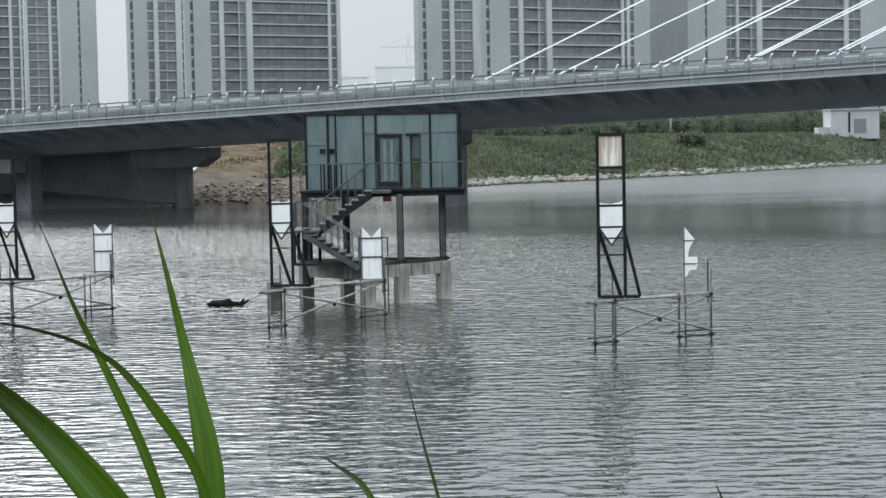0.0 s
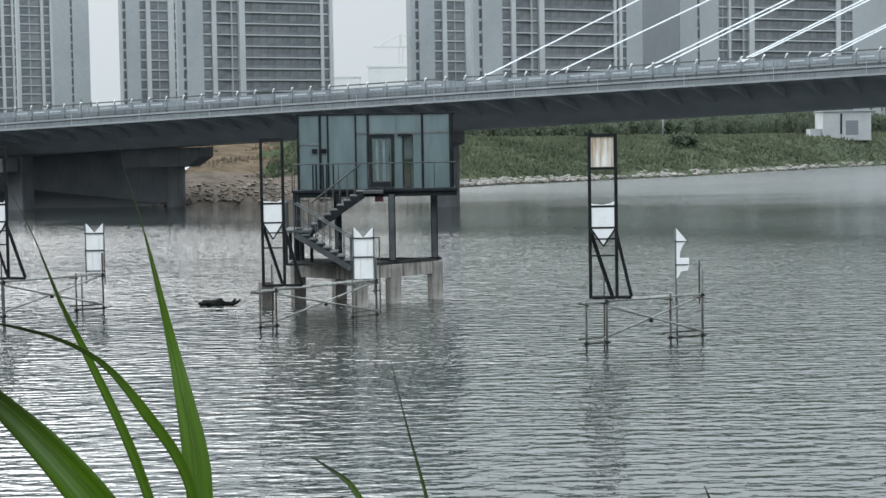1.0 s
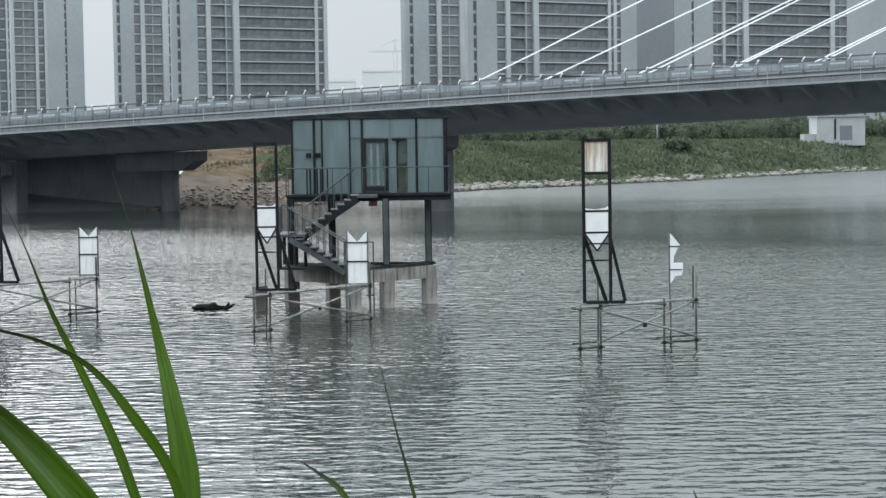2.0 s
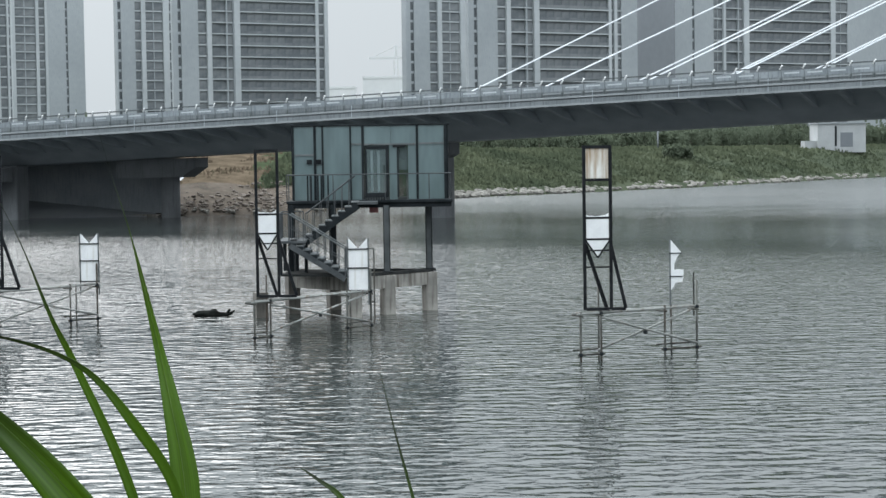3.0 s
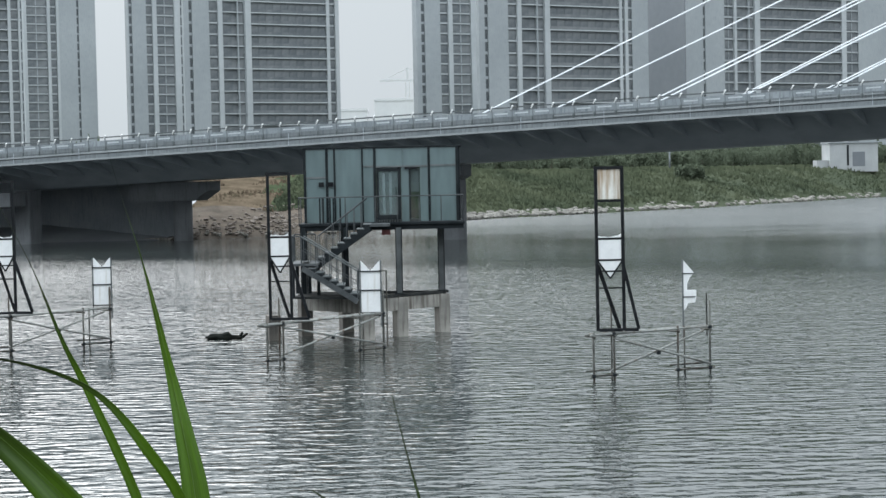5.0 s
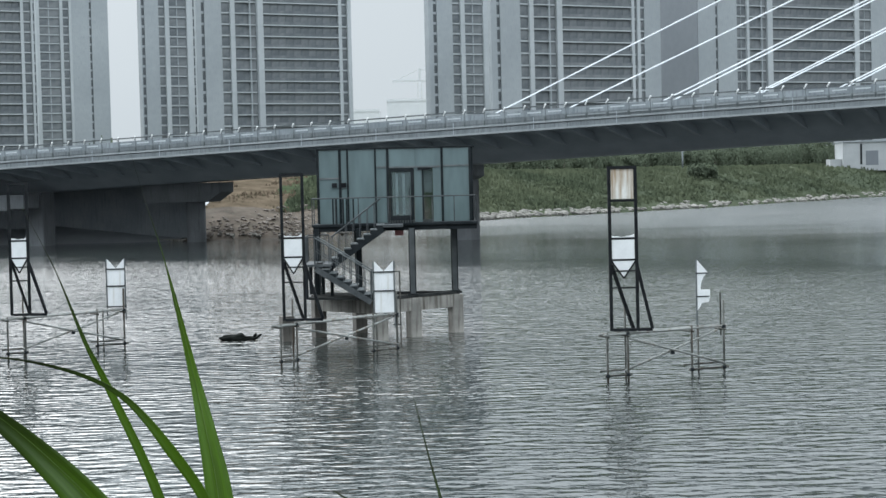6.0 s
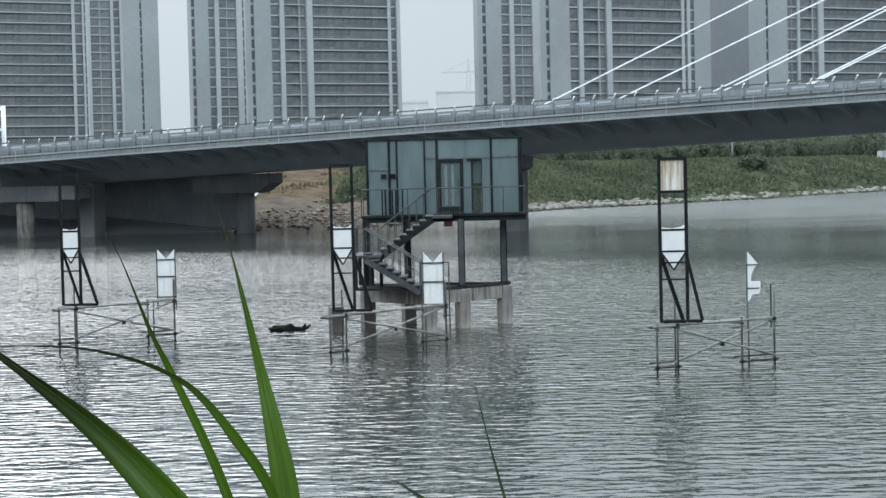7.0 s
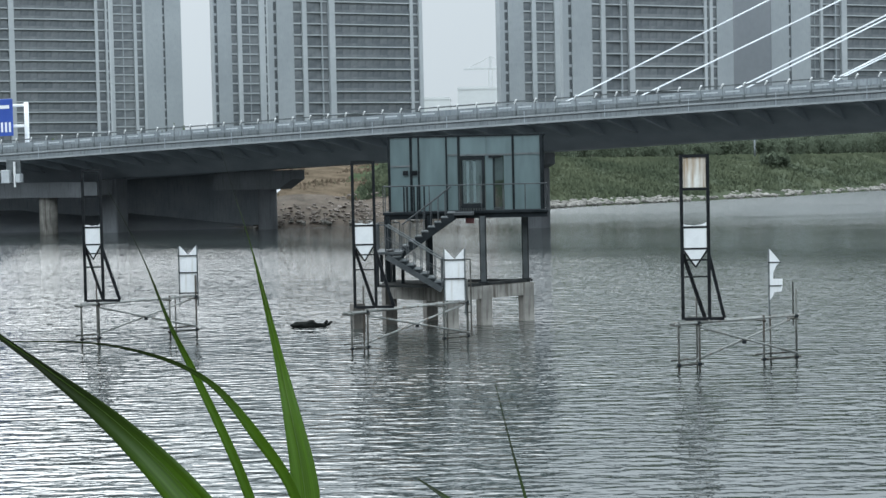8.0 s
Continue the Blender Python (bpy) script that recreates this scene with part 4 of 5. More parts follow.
def sign_frame(x, y, yaw, w, zb, zt, rust_top, label, diag=0.55, high_rail=False):
    """A tall black frame with white sheets, a point at their foot and raking struts. Origin at the frame's base, on its left post."""
    t = thing("river_sign", label, "sign", "signs in the river", m=Matrix.Translation((x, y, zb)) @ Matrix.Rotation(radians(yaw), 4, "Z"))
    h = zt - zb
    c = 0.092
    for px in (0, w):
        part("post", bar((px, 0, 0), (px, 0, h), c), BLACK_STEEL, t)
    for z, d in ((h - c / 2, c), (0.02, c), (h * 0.362, 0.045), (h * 0.56, 0.05), (h * 0.43, 0.05)):
        part("rail", bar((c / 2, 0, z), (w - c / 2, 0, z), d), BLACK_STEEL, t)
    part("foot_rail", bar((w, 0, 0.02), (w + diag, -0.05, 0.02), c), BLACK_STEEL, t)
    part("strut", bar((0.03, 0.05, h * 0.40), (w * 0.86, 0.3, 0.04), 0.085), BLACK_STEEL, t)
    part("strut", bar((w, 0, h * 0.40), (w + diag, -0.05, 0.04), 0.095), BLACK_STEEL, t)
    i = 0.055
    sheet([(i, h * 0.436), (w - i, h * 0.436), (w - i, h * 0.552), (i, h * 0.552)], PANEL, t)
    sheet(torn(i, w - i, h * 0.567, h * 0.575, 0.07), PANEL, t, label="torn white sheet edge")
    sheet([(i, h * 0.424), (w / 2, h * 0.325), (w - i, h * 0.424)], PANEL, t, "pointed_sheet")
    part("point_edge", bar((0.03, -0.02, h * 0.425), (w / 2, -0.02, h * 0.318), 0.045), BLACK_STEEL, t)
    part("point_edge", bar((w - 0.03, -0.02, h * 0.425), (w / 2, -0.02, h * 0.318), 0.045), BLACK_STEEL, t)
    part("cross_bar", bar((c / 2, 0, h * 0.26), (w - c / 2, 0, h * 0.26), 0.04), BLACK_STEEL, t)
    if high_rail:
        part("rail", bar((c / 2, 0, h * 0.795), (w - c / 2, 0, h * 0.795), 0.06), BLACK_STEEL, t)
    if rust_top:
        sheet([(i, h * 0.80), (w - i, h * 0.80), (w - i, h * 0.982), (i, h * 0.982)], RUSTED_PANEL, t, label="rust-streaked cream sheet")
        part("rail", bar((c / 2, 0, h * 0.79), (w - c / 2, 0, h * 0.79), 0.07), BLACK_STEEL, t)
    return t


sign_frame(5.22, 53.76, 0, 0.77, 1.47, 6.28, True, "black steel sign with rust-streaked top and torn white sheet", 0.42)
sign_frame(-4.90, 60.8, 0, 0.70, 1.47, 6.33, False, "black steel sign frame with an empty top and torn white sheet", 0.58)
sign_frame(-14.96, 65.6, 0, 0.64, 1.53, 6.26, False, "black steel sign frame with a dark gap and torn white sheet", 0.60, True)


def scaffold(x0, y0, x1, y1, zt, label, w=0.70):
    """A tube scaffold in the water: two braced bays of legs joined by ledgers and cross braces."""
    a, b = Vector((x0, y0, 0)), Vector((x1, y1, 0))
    t = thing("tube_scaffold", label, "scaffold", "scaffolds in the river", m=Matrix.Translation(a))
    d = b - a
    ux = d.normalized()
    nx = Vector((-ux.y, ux.x, 0))
    wx = ux * w
    L = d.length
    tu = 0.068

    def P(s, n, z):
        return ux * s + nx * n + Vector((0, 0, z))
    for s, n, top in ((0, 0, zt), (w, 0, zt), (w + 0.1, 0.3, zt + 0.75), (L - 1.15, 0, zt + 0.05), (L - 0.75, 0.25, zt), (L, 0, zt + 0.75), (L + 0.07, 0.1, zt + 0.7)):
        part("leg", tube(P(s, n, -1.0), P(s, n, top), tu * (0.8 if n else 1)), SCAFFOLD, t, smooth=True)
    # ledgers and braces: light on them is put into a paler tube colour
    for n in (0, 0.3):
        part("ledger", tube(P(-0.1, n, zt - 0.08), P(L + 0.1, n, zt - 0.03), tu), LIT_TUBE, t, smooth=True)
    for s in (0, w, L - 1.15, L):
        part("transom_tube", tube(P(s, -0.1, zt - 0.13), P(s, 0.45, zt - 0.13), tu), SCAFFOLD, t, smooth=True)
    for s0, s1 in ((-0.08, w + 0.12), (L - 1.25, L + 0.15)):
        part("low_tube", tube(P(s0, 0, 0.18), P(s1, 0, 0.18), tu), SCAFFOLD, t, smooth=True)
        part("low_tube", tube(P(s0, 0.3, 0.3), P(s1, 0.3, 0.3), tu * 0.8), SCAFFOLD, t, smooth=True)
    part("brace", tube(P(w, -0.04, zt - 0.2), P(L, -0.04, 0.3), tu), LIT_TUBE, t, smooth=True)
    part("brace", tube(P(w * 0.9, 0.04, 0.3), P(L - 0.2, 0.04, zt - 0.15), tu), LIT_TUBE, t, smooth=True)
    for s, n, z in ((0, 0, 0.18), (w, 0, 0.18), (L - 1.15, 0, 0.18), (L, 0, 0.18), (w, 0, zt - 0.08), (L, 0, zt - 0.05), (L * 0.55, 0, zt * 0.5)):
        part("coupler", boxed(-0.06, 0.06, -0.06, 0.06, -0.05, 0.05, 0.015), DARK_STEEL, t).location = P(s, n, z)
    return t


SC_LABEL = "weathered tube scaffold standing in the river under a sign"
scaffold(5.05, 53.44, 8.72, 55.2, 1.45, SC_LABEL)
scaffold(-4.98, 60.16, -1.25, 64, 1.42, SC_LABEL)
scaffold(-15.1, 65.44, -11.5, 68.64, 1.48, SC_LABEL)


def cut_panel(x, y, w, zb, zt, label):
    """A white board with a swallowtail top between two thin posts."""
    t = thing("sign_board", label, "sign board", "swallowtail boards", m=Matrix.Translation((x, y, zb)))
    h = zt - zb
    notch = 0.36
    part("sheet", prism(bmesh.new(), [(0.03, 0), (w - 0.03, 0), (w - 0.03, h), (w / 2, h - notch), (0.03, h)], 0.03, axis=1), PANEL, t)
    for px in (0.0, w):
        part("post", bar((px, -0.02, -0.5), (px, -0.02, h - (0.05 if px == 0 else 0)), 0.045), GREY_STEEL, t)
    for z in (h - notch - 0.02, h * 0.43, 0.0):
        part("rail", bar((-0.02, -0.035, z), (w + 0.02, -0.035, z), 0.04), DARK_STEEL, t)
    return t


cut_panel(-2.03, 64, 0.72, 1.40, 3.22, "white sign board with a swallowtail top")
cut_panel(-12.13, 68.8, 0.69, 1.55, 3.33, "white sign board with a swallowtail top")
side = thing("side_frame", "thin grey tube frame beside the sign board", "tube frame", m=Matrix.Translation((-1.28, 64, 0)))
part("upright", tube((0.16, 0, 0.2), (0.16, 0, 2.85), 0.05), SCAFFOLD, side)
part("top_tube", tube((-0.1, 0, 2.85), (0.18, 0, 2.85), 0.05), SCAFFOLD, side)
part("low_tube", tube((-0.1, 0, 1.0), (0.18, 0, 1.0), 0.05), SCAFFOLD, side)
broken = thing("broken_sign_board", "broken white sign board with jagged edge", "sign board", m=Matrix.Translation((7.93, 55.2, 1.4)))
part("post", bar((0, 0.02, -0.4), (0, 0.02, 2.04), 0.05), GREY_STEEL, broken)
part("sheet", prism(bmesh.new(), [(0.02, 2.02), (0.02, 1.63), (0.34, 1.63)], 0.03), PANEL, broken, "pointed white scrap")
part("sheet", prism(bmesh.new(), [(0.02, 1.60), (0.30, 1.60), (0.20, 1.48), (0.13, 1.30), (0.12, 1.12), (0.40, 1.12), (0.40, 0.93), (0.02, 0.93)], 0.03), PANEL, broken, "torn white sheet")
part("sheet", prism(bmesh.new(), [(0.02, 0.90), (0.40, 0.90), (0.36, 0.74), (0.15, 0.72), (0.10, 0.6), (0.02, 0.5)], 0.03), PANEL, broken)
for z in (1.615, 0.915):
    part("rail", bar((-0.03, -0.02, z), (0.36, -0.02, z), 0.03), DARK_STEEL, broken)
part("end_frame", tube((0.75, 0.3, -0.3), (0.75, 0.3, 1.0), 0.05), SCAFFOLD, broken)

# floating driftwood
log = bmesh.new()
bmesh.ops.create_uvsphere(log, u_segments=28, v_segments=14, radius=1.0)
for v in log.verts:
    x = v.co.x
    k = 0.115 + 0.03 * math.sin(4 * x + 1) + (0.045 if -0.95 < x < 0.15 else 0) - (0.05 if 0.2 < x < 0.45 else 0)
    v.co = Vector((x * 0.80, v.co.y * k * 1.6, v.co.z * k + 0.06 + (0.05 * (x - 0.4) if x > 0.4 else 0)))
    v.co = jitter(v.co, 4.5, 0.05)
driftwood = part("driftwood_log", log, WET_WOOD, smooth=True)
driftwood.location = (-7.45, 70.72, 0.02)
tagged(driftwood, "dark wet driftwood log floating in the river", "driftwood")
part("branch_stub", bar((0.55, 0, 0.10), (0.66, -0.05, 0.22), 0.13, 0.10, seg=6), WET_WOOD, driftwood)
part("branch_stub", bar((0.64, 0, 0.08), (0.84, 0.05, 0.19), 0.11, 0.08, seg=6), WET_WOOD, driftwood)
part("bark_plate", bar((-0.62, 0.02, 0.17), (-0.05, -0.02, 0.20), 0.16, 0.05, seg=6), WET_WOOD, driftwood)

# ---------------------------------------------------------------- reeds on the near bank
def blade(path, widths, fold, parent, label="", face=(0.0, -1.0, 0.15), m=LEAF):
    """A reed leaf: a smooth ribbon along the path, folded along its midrib, with a little thickness."""
    pts = [Vector(p) for p in path]
    fine = []
    n = 9
    for i in range(len(pts) - 1):
        p0, p1, p2, p3 = pts[max(i - 1, 0)], pts[i], pts[i + 1], pts[min(i + 2, len(pts) - 1)]
        for k in range(n):
            u = k / n
            q = 0.5 * ((2 * p1) + (p2 - p0) * u + (2 * p0 - 5 * p1 + 4 * p2 - p3) * u * u + (3 * p1 - p0 - 3 * p2 + p3) * u ** 3)
            wv = widths[i] + (widths[i + 1] - widths[i]) * u
            fine.append((q, wv))
    fine.append((pts[-1], widths[-1]))
    bm = bmesh.new()
    uvl = bm.loops.layers.uv.new("UVMap")
    rings = []
    for i, (q, wv) in enumerate(fine):
        a, b = fine[max(i - 1, 0)][0], fine[min(i + 1, len(fine) - 1)][0]
        d = (b - a).normalized()
        nrm = Vector(face)
        side = d.cross(nrm).normalized()
        nrm = side.cross(d).normalized()
        th = 0.0004 + wv * 0.012
        ring = []
        for u, lift in ((-1, fold), (-0.5, fold * 0.42), (0, 0), (0.5, fold * 0.42), (1, fold)):
            ring.append(q + side * (u * wv / 2) + nrm * (lift * wv))
        back = [r - nrm * th for r in ring[::-1]]
        rings.append([bm.verts.new(v) for v in ring + back])
    uvs = [0, 0.25, 0.5, 0.75, 1.0, 1.0, 0.75, 0.5, 0.25, 0.0]
    for i, (a, b) in enumerate(zip(rings, rings[1:])):
        for k in range(10):
            j = (k + 1) % 10
            f = bm.faces.new((a[k], a[j], b[j], b[k]))
            for lp, uv in zip(f.loops, ((uvs[k], i), (uvs[j], i), (uvs[j], i + 1), (uvs[k], i + 1))):
                lp[uvl].uv = (uv[0], uv[1] / 20)
    leaf = part("leaf", bm, m, parent, label, True)
    if max(widths) > 0.03:
        rib = bmesh.new()
        for (a, wa), (b, wb) in zip(fine, fine[1:]):
            if wa > 0.004:
                off = Vector(face).normalized() * 0.0012
                bar(a + off, b + off, 0.0012 + wa * 0.035, 0.0012, rib, 6)
        part("midrib", rib, MIDRIB, leaf, "pale midrib")
    return leaf


reed = thing("reed_plant", "green reed with long arching leaves on the near bank", "reed", "reeds on the near bank", m=Matrix.Identity(4))
part("stem", tube((-0.30, 2.88, 4.15), (-0.318, 2.864, 5.42), 0.014), LEAF, reed, smooth=True)
blade([(-0.44, 2.784, 6.159), (-0.424, 2.816, 6.079), (-0.399, 2.848, 5.975), (-0.368, 2.88, 5.811), (-0.347, 2.88, 5.702), (-0.331, 2.88, 5.591), (-0.318, 2.88, 5.372)],
      [0.00012, 0.00025, 0.0020, 0.0150, 0.031, 0.046, 0.032], 0.16, reed, "upright green leaf with a thread-like tip", face=(0.45, -0.9, 0.1))
blade([(-0.754, 2.688, 5.856), (-0.606, 2.752, 5.842), (-0.478, 2.8, 5.789), (-0.391, 2.8, 5.693), (-0.332, 2.816, 5.581), (-0.312, 2.848, 5.40)],
      [0.0013, 0.0043, 0.0094, 0.0197, 0.0175, 0.016], 0.18, reed, "leaf bent over at its tip", face=(0.0, -0.8, -0.5))
reed = thing("reed_plant", "green reed with a slender leaning leaf", "reed", "reeds on the near bank", m=Matrix.Identity(4))
part("stem", tube((-0.36, 3.072, 4.15), (-0.388, 3.04, 5.42), 0.012), LEAF, reed, smooth=True)
blade([(-0.648, 2.976, 6.071), (-0.603, 3.008, 5.965), (-0.560, 3.024, 5.845), (-0.524, 3.04, 5.762), (-0.450, 3.04, 5.591), (-0.385, 3.04, 5.38)],
      [0.0002, 0.0012, 0.0078, 0.014, 0.0195, 0.0200], 0.25, reed, face=(-0.4, -0.9, 0.1))
reed = thing("reed_plant", "green reed with one broad folded leaf", "reed", "reeds on the near bank", m=Matrix.Identity(4))
part("stem", tube((-0.24, 2.4, 4.25), (-0.275, 2.32, 5.54), 0.016), LEAF, reed, smooth=True)
blade([(-0.668, 2.208, 5.940), (-0.587, 2.272, 5.863), (-0.494, 2.32, 5.773), (-0.392, 2.32, 5.664), (-0.272, 2.32, 5.50)],
      [0.0012, 0.0120, 0.034, 0.0560, 0.054], 0.34, reed, "broad leaf with a pale midrib", face=(-0.5, -0.8, 0.35))
for pts, ws, root in (([(-0.03, 3.52, 5.682), (-0.002, 3.52, 5.56), (0.036, 3.52, 5.409), (0.056, 3.52, 5.291)], [0.0012, 0.0035, 0.0075, 0.008], (0.09, 3.6, 4.0)),
                      ([(-0.178, 3.36, 5.53), (-0.145, 3.36, 5.507), (-0.106, 3.36, 5.476), (-0.071, 3.36, 5.416)], [0.0015, 0.0062, 0.0113, 0.012], (-0.02, 3.36, 4.05)),
                      ([(0.545, 3.36, 5.461), (0.559, 3.36, 5.424), (0.577, 3.36, 5.36)], [0.0015, 0.0051, 0.007], (0.6, 3.36, 4.05))):
    g = thing("grass_stalk", "thin green grass stalk on the near bank", "grass", "grass stalks", m=Matrix.Identity(4))
    blade(pts, ws, 0.2, g)
    part("stem", tube(root, pts[-1], 0.006), LEAF, g)

# ---------------------------------------------------------------- far bank: rocks, grass, trees, pump house
def ico(bm, c, r, seed, flat=0.7):
    out = bmesh.ops.create_icosphere(bm, subdivisions=1, radius=1.0)
    for v in out["verts"]:
        d = v.co.copy()
        k = r * (1 + 0.45 * noise.noise(d * 1.3 + Vector((seed, seed * 1.7, 0))))
        v.co = Vector(c) + Vector((d.x * k, d.y * k, d.z * k * flat))


def raw_mesh(name, verts, faces, material):
    me = bpy.data.meshes.new(name)
    me.from_pydata(verts, [], faces)
    me.materials.append(material)
    return me


rng = random.Random(4)
base = bmesh.new()
ico(base, (0, 0, 0), 1.0, 3.1)
rock_v = [v.co.copy() for v in base.verts]
rock_f = [[v.index for v in f.verts] for f in base.faces]
base.free()
verts, faces = [], []
for k in range(1150):
    u = rng.uniform(0.30, 0.86)
    p = shore_at(u)
    if p.x > 160 or p.x < -30:
        continue
    dn = abs(rng.gauss(0, 1.6)) + 0.3
    if noise.noise(Vector((p.x * 0.11, p.y * 0.07, 7))) < -0.22 and rng.random() < 0.8:
        continue
    r = rng.uniform(0.15, 0.65) * (0.5 if p.x < -5 else 1.0)
    if p.x < 3 and rng.random() < 0.6:
        dn, r = rng.uniform(0.5, 14), r * 0.26
    c = Vector((p.x, p.y + dn, 0.12 + dn * 0.19 if dn < 5 else 0.3 + dn * 0.17))
    rot = Euler((rng.random() * 6, rng.random() * 6, rng.random() * 6)).to_matrix()
    o = len(verts)
    for v in rock_v:
        q = rot @ v
        verts.append(c + Vector((q.x * r * 1.4, q.y * r, q.z * r * 0.7)))
    faces += [[o + i for i in f] for f in rock_f]
rocks = new("shore_rocks", raw_mesh("shore_rocks", verts, faces, ROCK))
tagged(rocks, "pale rocks and rubble along the far waterline", "rocks", kind="stuff")

# rubble over the bare earth
verts, faces = [], []
for k in range(900):
    p = shore_at(rng.uniform(0.28, 0.50))
    dn = abs(rng.gauss(0, 8.0)) + 0.5
    x, y = p.x + dn * 0.075, p.y + dn
    if x > 5 or x < -24 or dn > 17.5:
        continue
    z = 0.0
    for (d0, z0), (d1, z1) in zip(PROFILE, PROFILE[1:]):
        if d0 <= dn <= d1:
            z = z0 + (z1 - z0) * (dn - d0) / (d1 - d0)
    r = rng.uniform(0.08, 0.26)
    rot = Euler((rng.random() * 6, rng.random() * 6, rng.random() * 6)).to_matrix()
    o = len(verts)
    for v in rock_v:
        q = rot @ v
        verts.append(Vector((x + q.x * r * 1.5, y + q.y * r, z + q.z * r * 0.7)))
    faces += [[o + i for i in f] for f in rock_f]
rubble = new("bank_rubble", raw_mesh("bank_rubble", verts, faces, RUBBLE))
tagged(rubble, "brown rubble strewn over the bare earth bank", "rubble", kind="stuff")

# grass on the slope: joined fans of narrow blades
verts, faces = [], []
for k in range(26000):
    u = rng.uniform(0.34, 0.86)
    p = shore_at(u)
    d = rng.uniform(3.5, 54)
    x, y = p.x + d * 0.075, p.y + d
    if x > 130 or x < -28:
        continue
    if x + 0.0625 * (y - 208) < 3 and not (-18.5 < x < -8 and d > 14) and (d < 35 or rng.random() < 0.6):
        continue
    for (d0, z0), (d1, z1) in zip(PROFILE, PROFILE[1:]):
        if d0 <= d <= d1:
            z = z0 + (z1 - z0) * (d - d0) / (d1 - d0)
    z += noise.noise(Vector((x, y, z)) * 0.15) * 0.5 + 0.08
    h = rng.uniform(0.18, 0.5) * (1 + 0.7 * noise.noise(Vector((x * 0.2, y * 0.2, 1))))
    for b in range(3):
        a = rng.uniform(0, 6.28)
        o = len(verts)
        w = rng.uniform(0.12, 0.3)
        lean = rng.uniform(-0.5, 0.5)
        verts += [(x - w * math.cos(a), y - w * math.sin(a), z - 0.2), (x + w * math.cos(a), y + w * math.sin(a), z - 0.2), (x + lean * h, y + rng.uniform(-0.3, 0.3), z + h)]
        faces.append((o, o + 1, o + 2) if math.cos(a) > 0 else (o + 1, o, o + 2))
grass_mesh = raw_mesh("bank_grass", verts, faces, TUFT)
# soft blades take the light of the slope that they grow on
grass_mesh.polygons.foreach_set("use_smooth", [True] * len(faces))
grass_mesh.normals_split_custom_set_from_vertices([Vector((rng.gauss(0, 0.22), rng.gauss(-0.25, 0.22), 1)).normalized() for v in verts])
grass = new("bank_grass", grass_mesh)
tagged(grass, "tall green grass on the far bank", "grass", kind="stuff")


# dry brown grass over the top of the bare bank
verts, faces = [], []
for k in range(5000):
    p = shore_at(rng.uniform(0.28, 0.50))
    d = rng.uniform(14, 67)
    x, y = p.x + d * 0.075, p.y + d
    if x > -16 or x < -32 or noise.noise(Vector((x * 0.12, y * 0.19, 5))) < -0.1:
        continue
    for (d0, z0), (d1, z1) in zip(PROFILE, PROFILE[1:]):
        if d0 <= d <= d1:
            z = z0 + (z1 - z0) * (d - d0) / (d1 - d0)
    z += noise.noise(Vector((x, y, z)) * 0.15) * 0.5 + 0.05
    h = rng.uniform(0.12, 0.4)
    for b in range(3):
        a, w, o = rng.uniform(-1.4, 1.4), rng.uniform(0.1, 0.25), len(verts)
        verts += [(x - w * math.cos(a), y - w * math.sin(a), z - 0.2), (x + w * math.cos(a), y + w * math.sin(a), z - 0.2), (x + rng.uniform(-0.3, 0.3) * h, y, z + h)]
        faces.append((o, o + 1, o + 2))
dry_mesh = raw_mesh("dry_grass", verts, faces, DRY_TURF)
dry_mesh.polygons.foreach_set("use_smooth", [True] * len(faces))
dry_mesh.normals_split_custom_set_from_vertices([Vector((rng.gauss(0, 0.2), rng.gauss(-0.2, 0.2), 1)).normalized() for v in verts])
dry_grass = new("dry_grass", dry_mesh)
tagged(dry_grass, "dry brown grass on top of the bare bank", "grass", kind="stuff")


def tree(x, y, z, h, spread, seed, leaves=700, label="hazy green tree on the far bank"):
    """A tapered trunk with limbs and a ragged crown of small leaf clumps."""
    r = random.Random(seed)
    t = thing("tree", label, "tree", "trees on the far bank", m=Matrix.Translation((x, y, z)))
    bm = bmesh.new()
    prev, pr = Vector((0, 0, -0.3)), 0.05 * h * 0.6
    tips = []
    for k in range(4):
        nxt = prev + Vector((r.uniform(-0.2, 0.2), r.uniform(-0.2, 0.2), h * 0.2))
        bar(prev, nxt, pr, bm=bm, seg=6)
        prev, pr = nxt, pr * 0.75
        for j in range(2):
            tip = prev + Vector((r.uniform(-1, 1) * spread * 0.7, r.uniform(-1, 1) * spread * 0.7, r.uniform(0.05, 0.25) * h))
            bar(prev, tip, pr * 0.5, bm=bm, seg=5)
            tips.append(tip)
    part("trunk", bm, BARK, t)
    vs, fs = [], []
    clumps = [(tp, r.uniform(0.5, 1.0) * spread * 0.5) for tp in tips] + [(Vector((r.uniform(-1, 1) * spread * 0.6, r.uniform(-1, 1) * spread * 0.6, h * r.uniform(0.35, 0.95))), spread * r.uniform(0.25, 0.45)) for _ in range(8)]
    for k in range(leaves):
        c, cr = clumps[r.randrange(len(clumps))]
        d = Vector((r.gauss(0, 1), r.gauss(0, 1), r.gauss(0, 0.75)))
        q = c + d * cr * 0.55
        sz = r.uniform(0.10, 0.28)
        rot = Euler((r.random() * 6, r.random() * 6, r.random() * 6)).to_matrix()
        o = len(vs)
        vs += [q + rot @ Vector(v) * sz for v in ((-1, -0.5, 0), (1, -0.5, 0.15), (1.0, 0.5, 0), (-1, 0.5, 0.2))]
        fs.append((o, o + 1, o + 2, o + 3))
    me = raw_mesh("crown", vs, fs, FOLIAGE)
    ob = new("crown", me)
    ob.parent = t
    return t


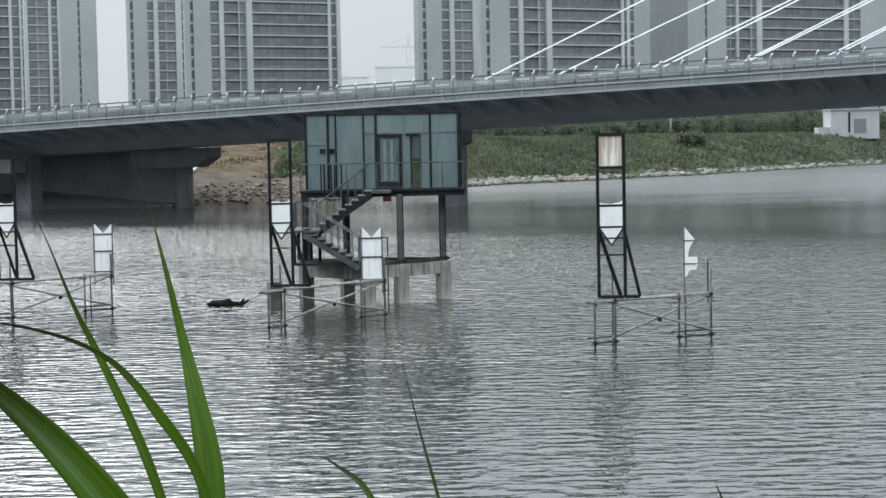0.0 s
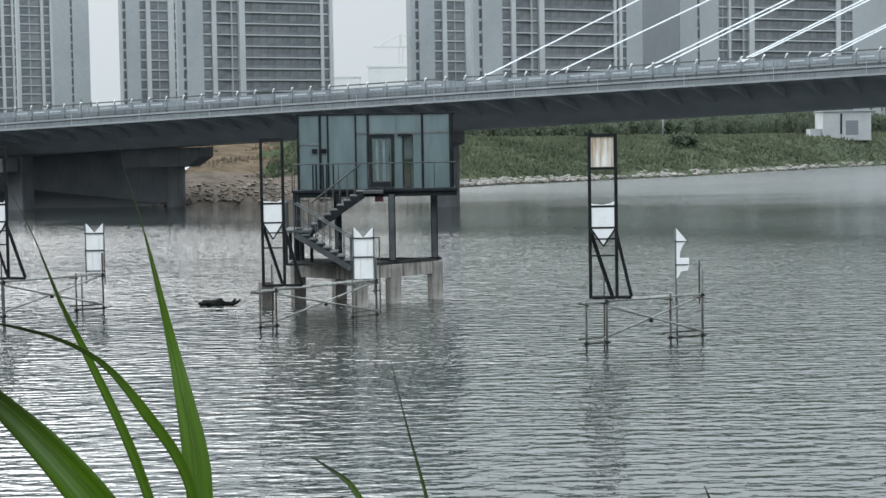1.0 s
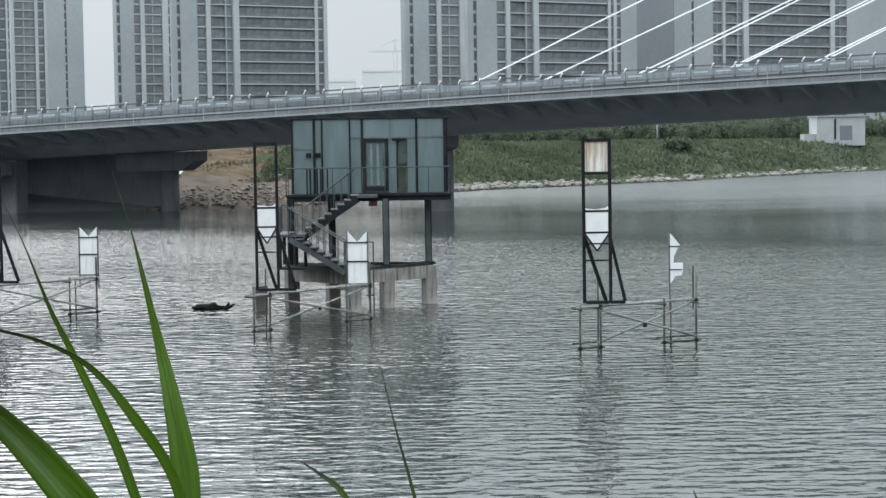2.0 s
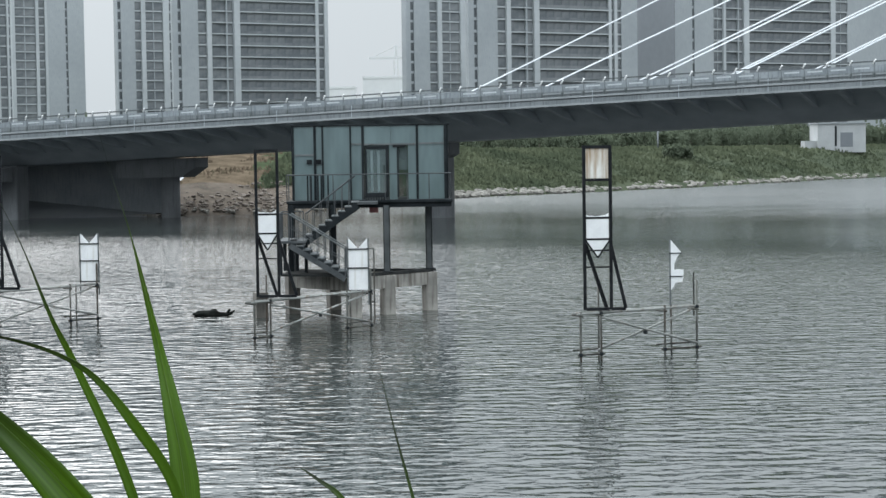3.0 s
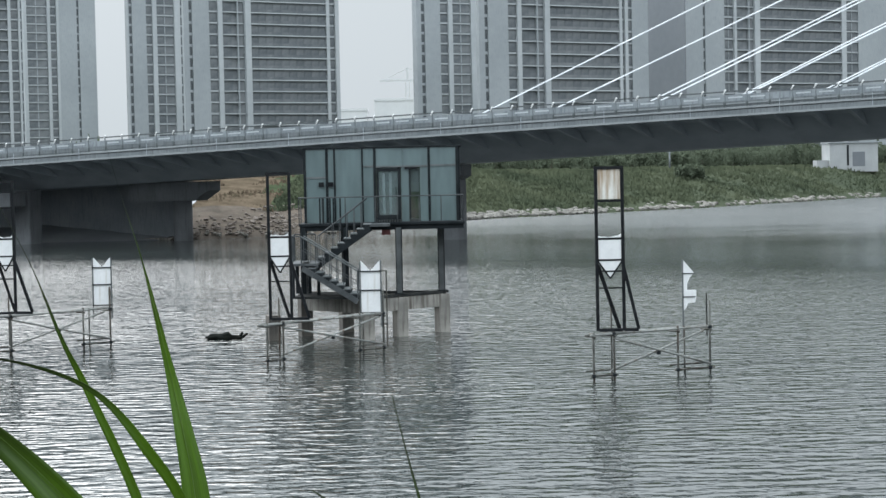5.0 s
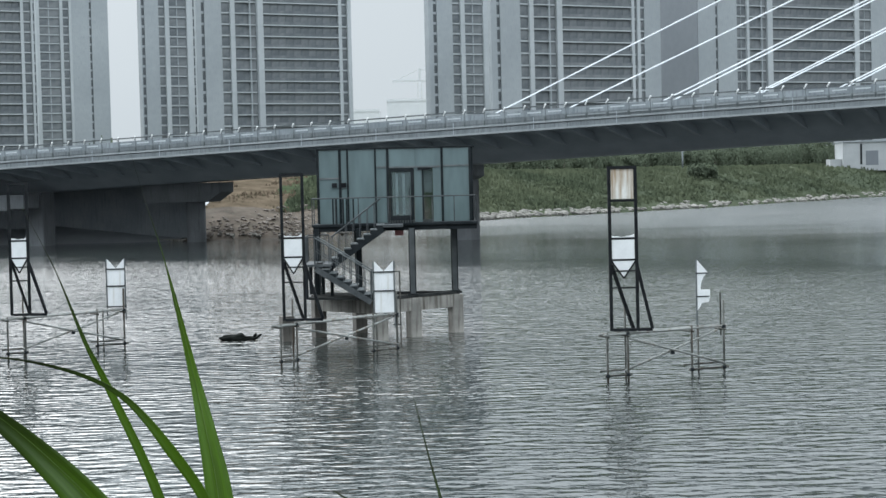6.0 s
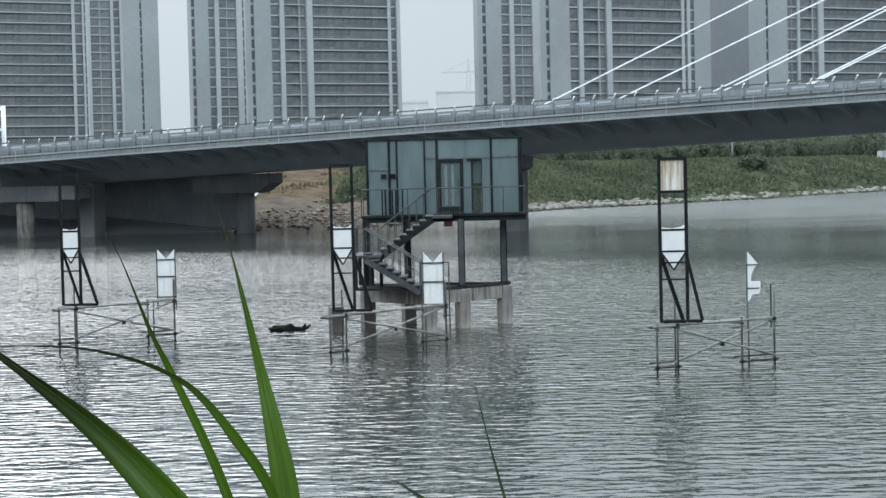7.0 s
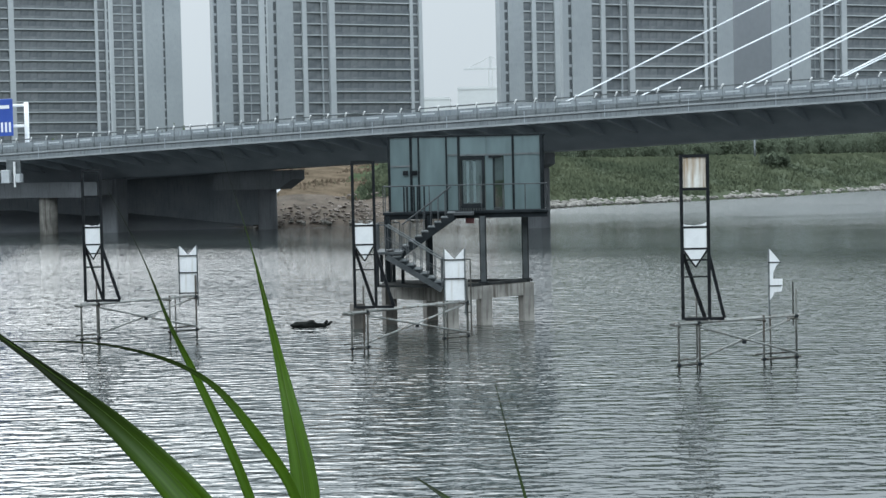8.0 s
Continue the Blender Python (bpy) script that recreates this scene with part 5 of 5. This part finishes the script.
k = 0
for x0, y0, n, hh in ((10, 307, 9, 3.6), (42, 355, 10, 4.0), (74, 403, 8, 4.5), (2, 320, 7, 5.0), (30, 371, 10, 5.5), (70, 429, 9, 6.0)):
    for i in range(n):
        u = i / n
        tree(x0 + 36 * u + rng.uniform(-1.5, 1.5), y0 + 51 * u + rng.uniform(-5, 9), 6.3, hh * rng.uniform(0.75, 1.15), rng.uniform(2.0, 3.2), 50 + k)
        k += 1
# a closed belt of far woods behind the single trees
vs, fs = [], []
for i in range(42000):
    u = rng.random()
    x = -150 + 350 * u
    q = Vector((x, 400 + 60 * u + rng.uniform(0, 12), 6.5 + abs(rng.gauss(0, 0.45)) * (5.0 + 3.0 * noise.noise(Vector((x * 0.06, 0, 2))) + 1.6 * noise.noise(Vector((x * 0.35, 0, 5))))))
    rot = Euler((rng.random() * 6, rng.random() * 6, rng.random() * 6)).to_matrix()
    o = len(vs)
    sz = rng.uniform(0.35, 0.8)
    vs += [q + rot @ Vector(v) * sz for v in ((-1, -0.5, 0), (1, -0.5, 0.15), (1.0, 0.5, 0), (-1, 0.5, 0.2))]
    fs.append((o, o + 1, o + 2, o + 3))
woods = new("far_woods", raw_mesh("far_woods", vs, fs, FOLIAGE))
tagged(woods, "dull green belt of trees behind the far bank", "woods", kind="stuff")
for x, y, z, hh in ((47, 325, 4.6, 2.4), (49.5, 326.5, 4.6, 2.0), (-3.5, 238.5, 5.2, 2.6), (-1.0, 243, 5.4, 3.0), (1.5, 249.5, 5.2, 2.6)):
    tree(x, y, z, hh, 1.6, 90 + k, 1400, "low dark bush on the far bank")
    k += 1

pump = thing("pump_house", "small white flat-roofed building on the far bank", "building", m=Matrix.Translation((89.0, 396.8, 6.3)))
part("wall", boxed(0, 10.4, 0, 8, -1.2, 5.0), PUMP_WALL, pump, "white rendered wall")
part("roof", boxed(-0.2, 10.6, -0.3, 8.3, 5.0, 5.3), FACADE, pump)
part("door", boxed(4.9, 7.6, -0.06, 0.05, 0, 3.1), FACADE_DARK, pump, "grey roller door")
part("pipe", boxed(3.7, 4.1, -0.12, -0.01, 0.2, 4.6), DARK_STEEL, pump)
part("annex", boxed(-2.6, -0.02, 1, 5, -1.0, 1.4), PUMP_WALL, pump)

mast = thing("utility_pole", "thin pale concrete pole on the bank crest", "pole", m=Matrix.Translation((46.5, 339, 6.2)))
part("shaft", bar((0, 0, 0), (0, 0, 3.6), 0.3, seg=8), DECK_CONCRETE, mast, smooth=True)
part("arm", bar((-0.5, 0, 3.3), (0.5, 0, 3.3), 0.1), DECK_CONCRETE, mast)
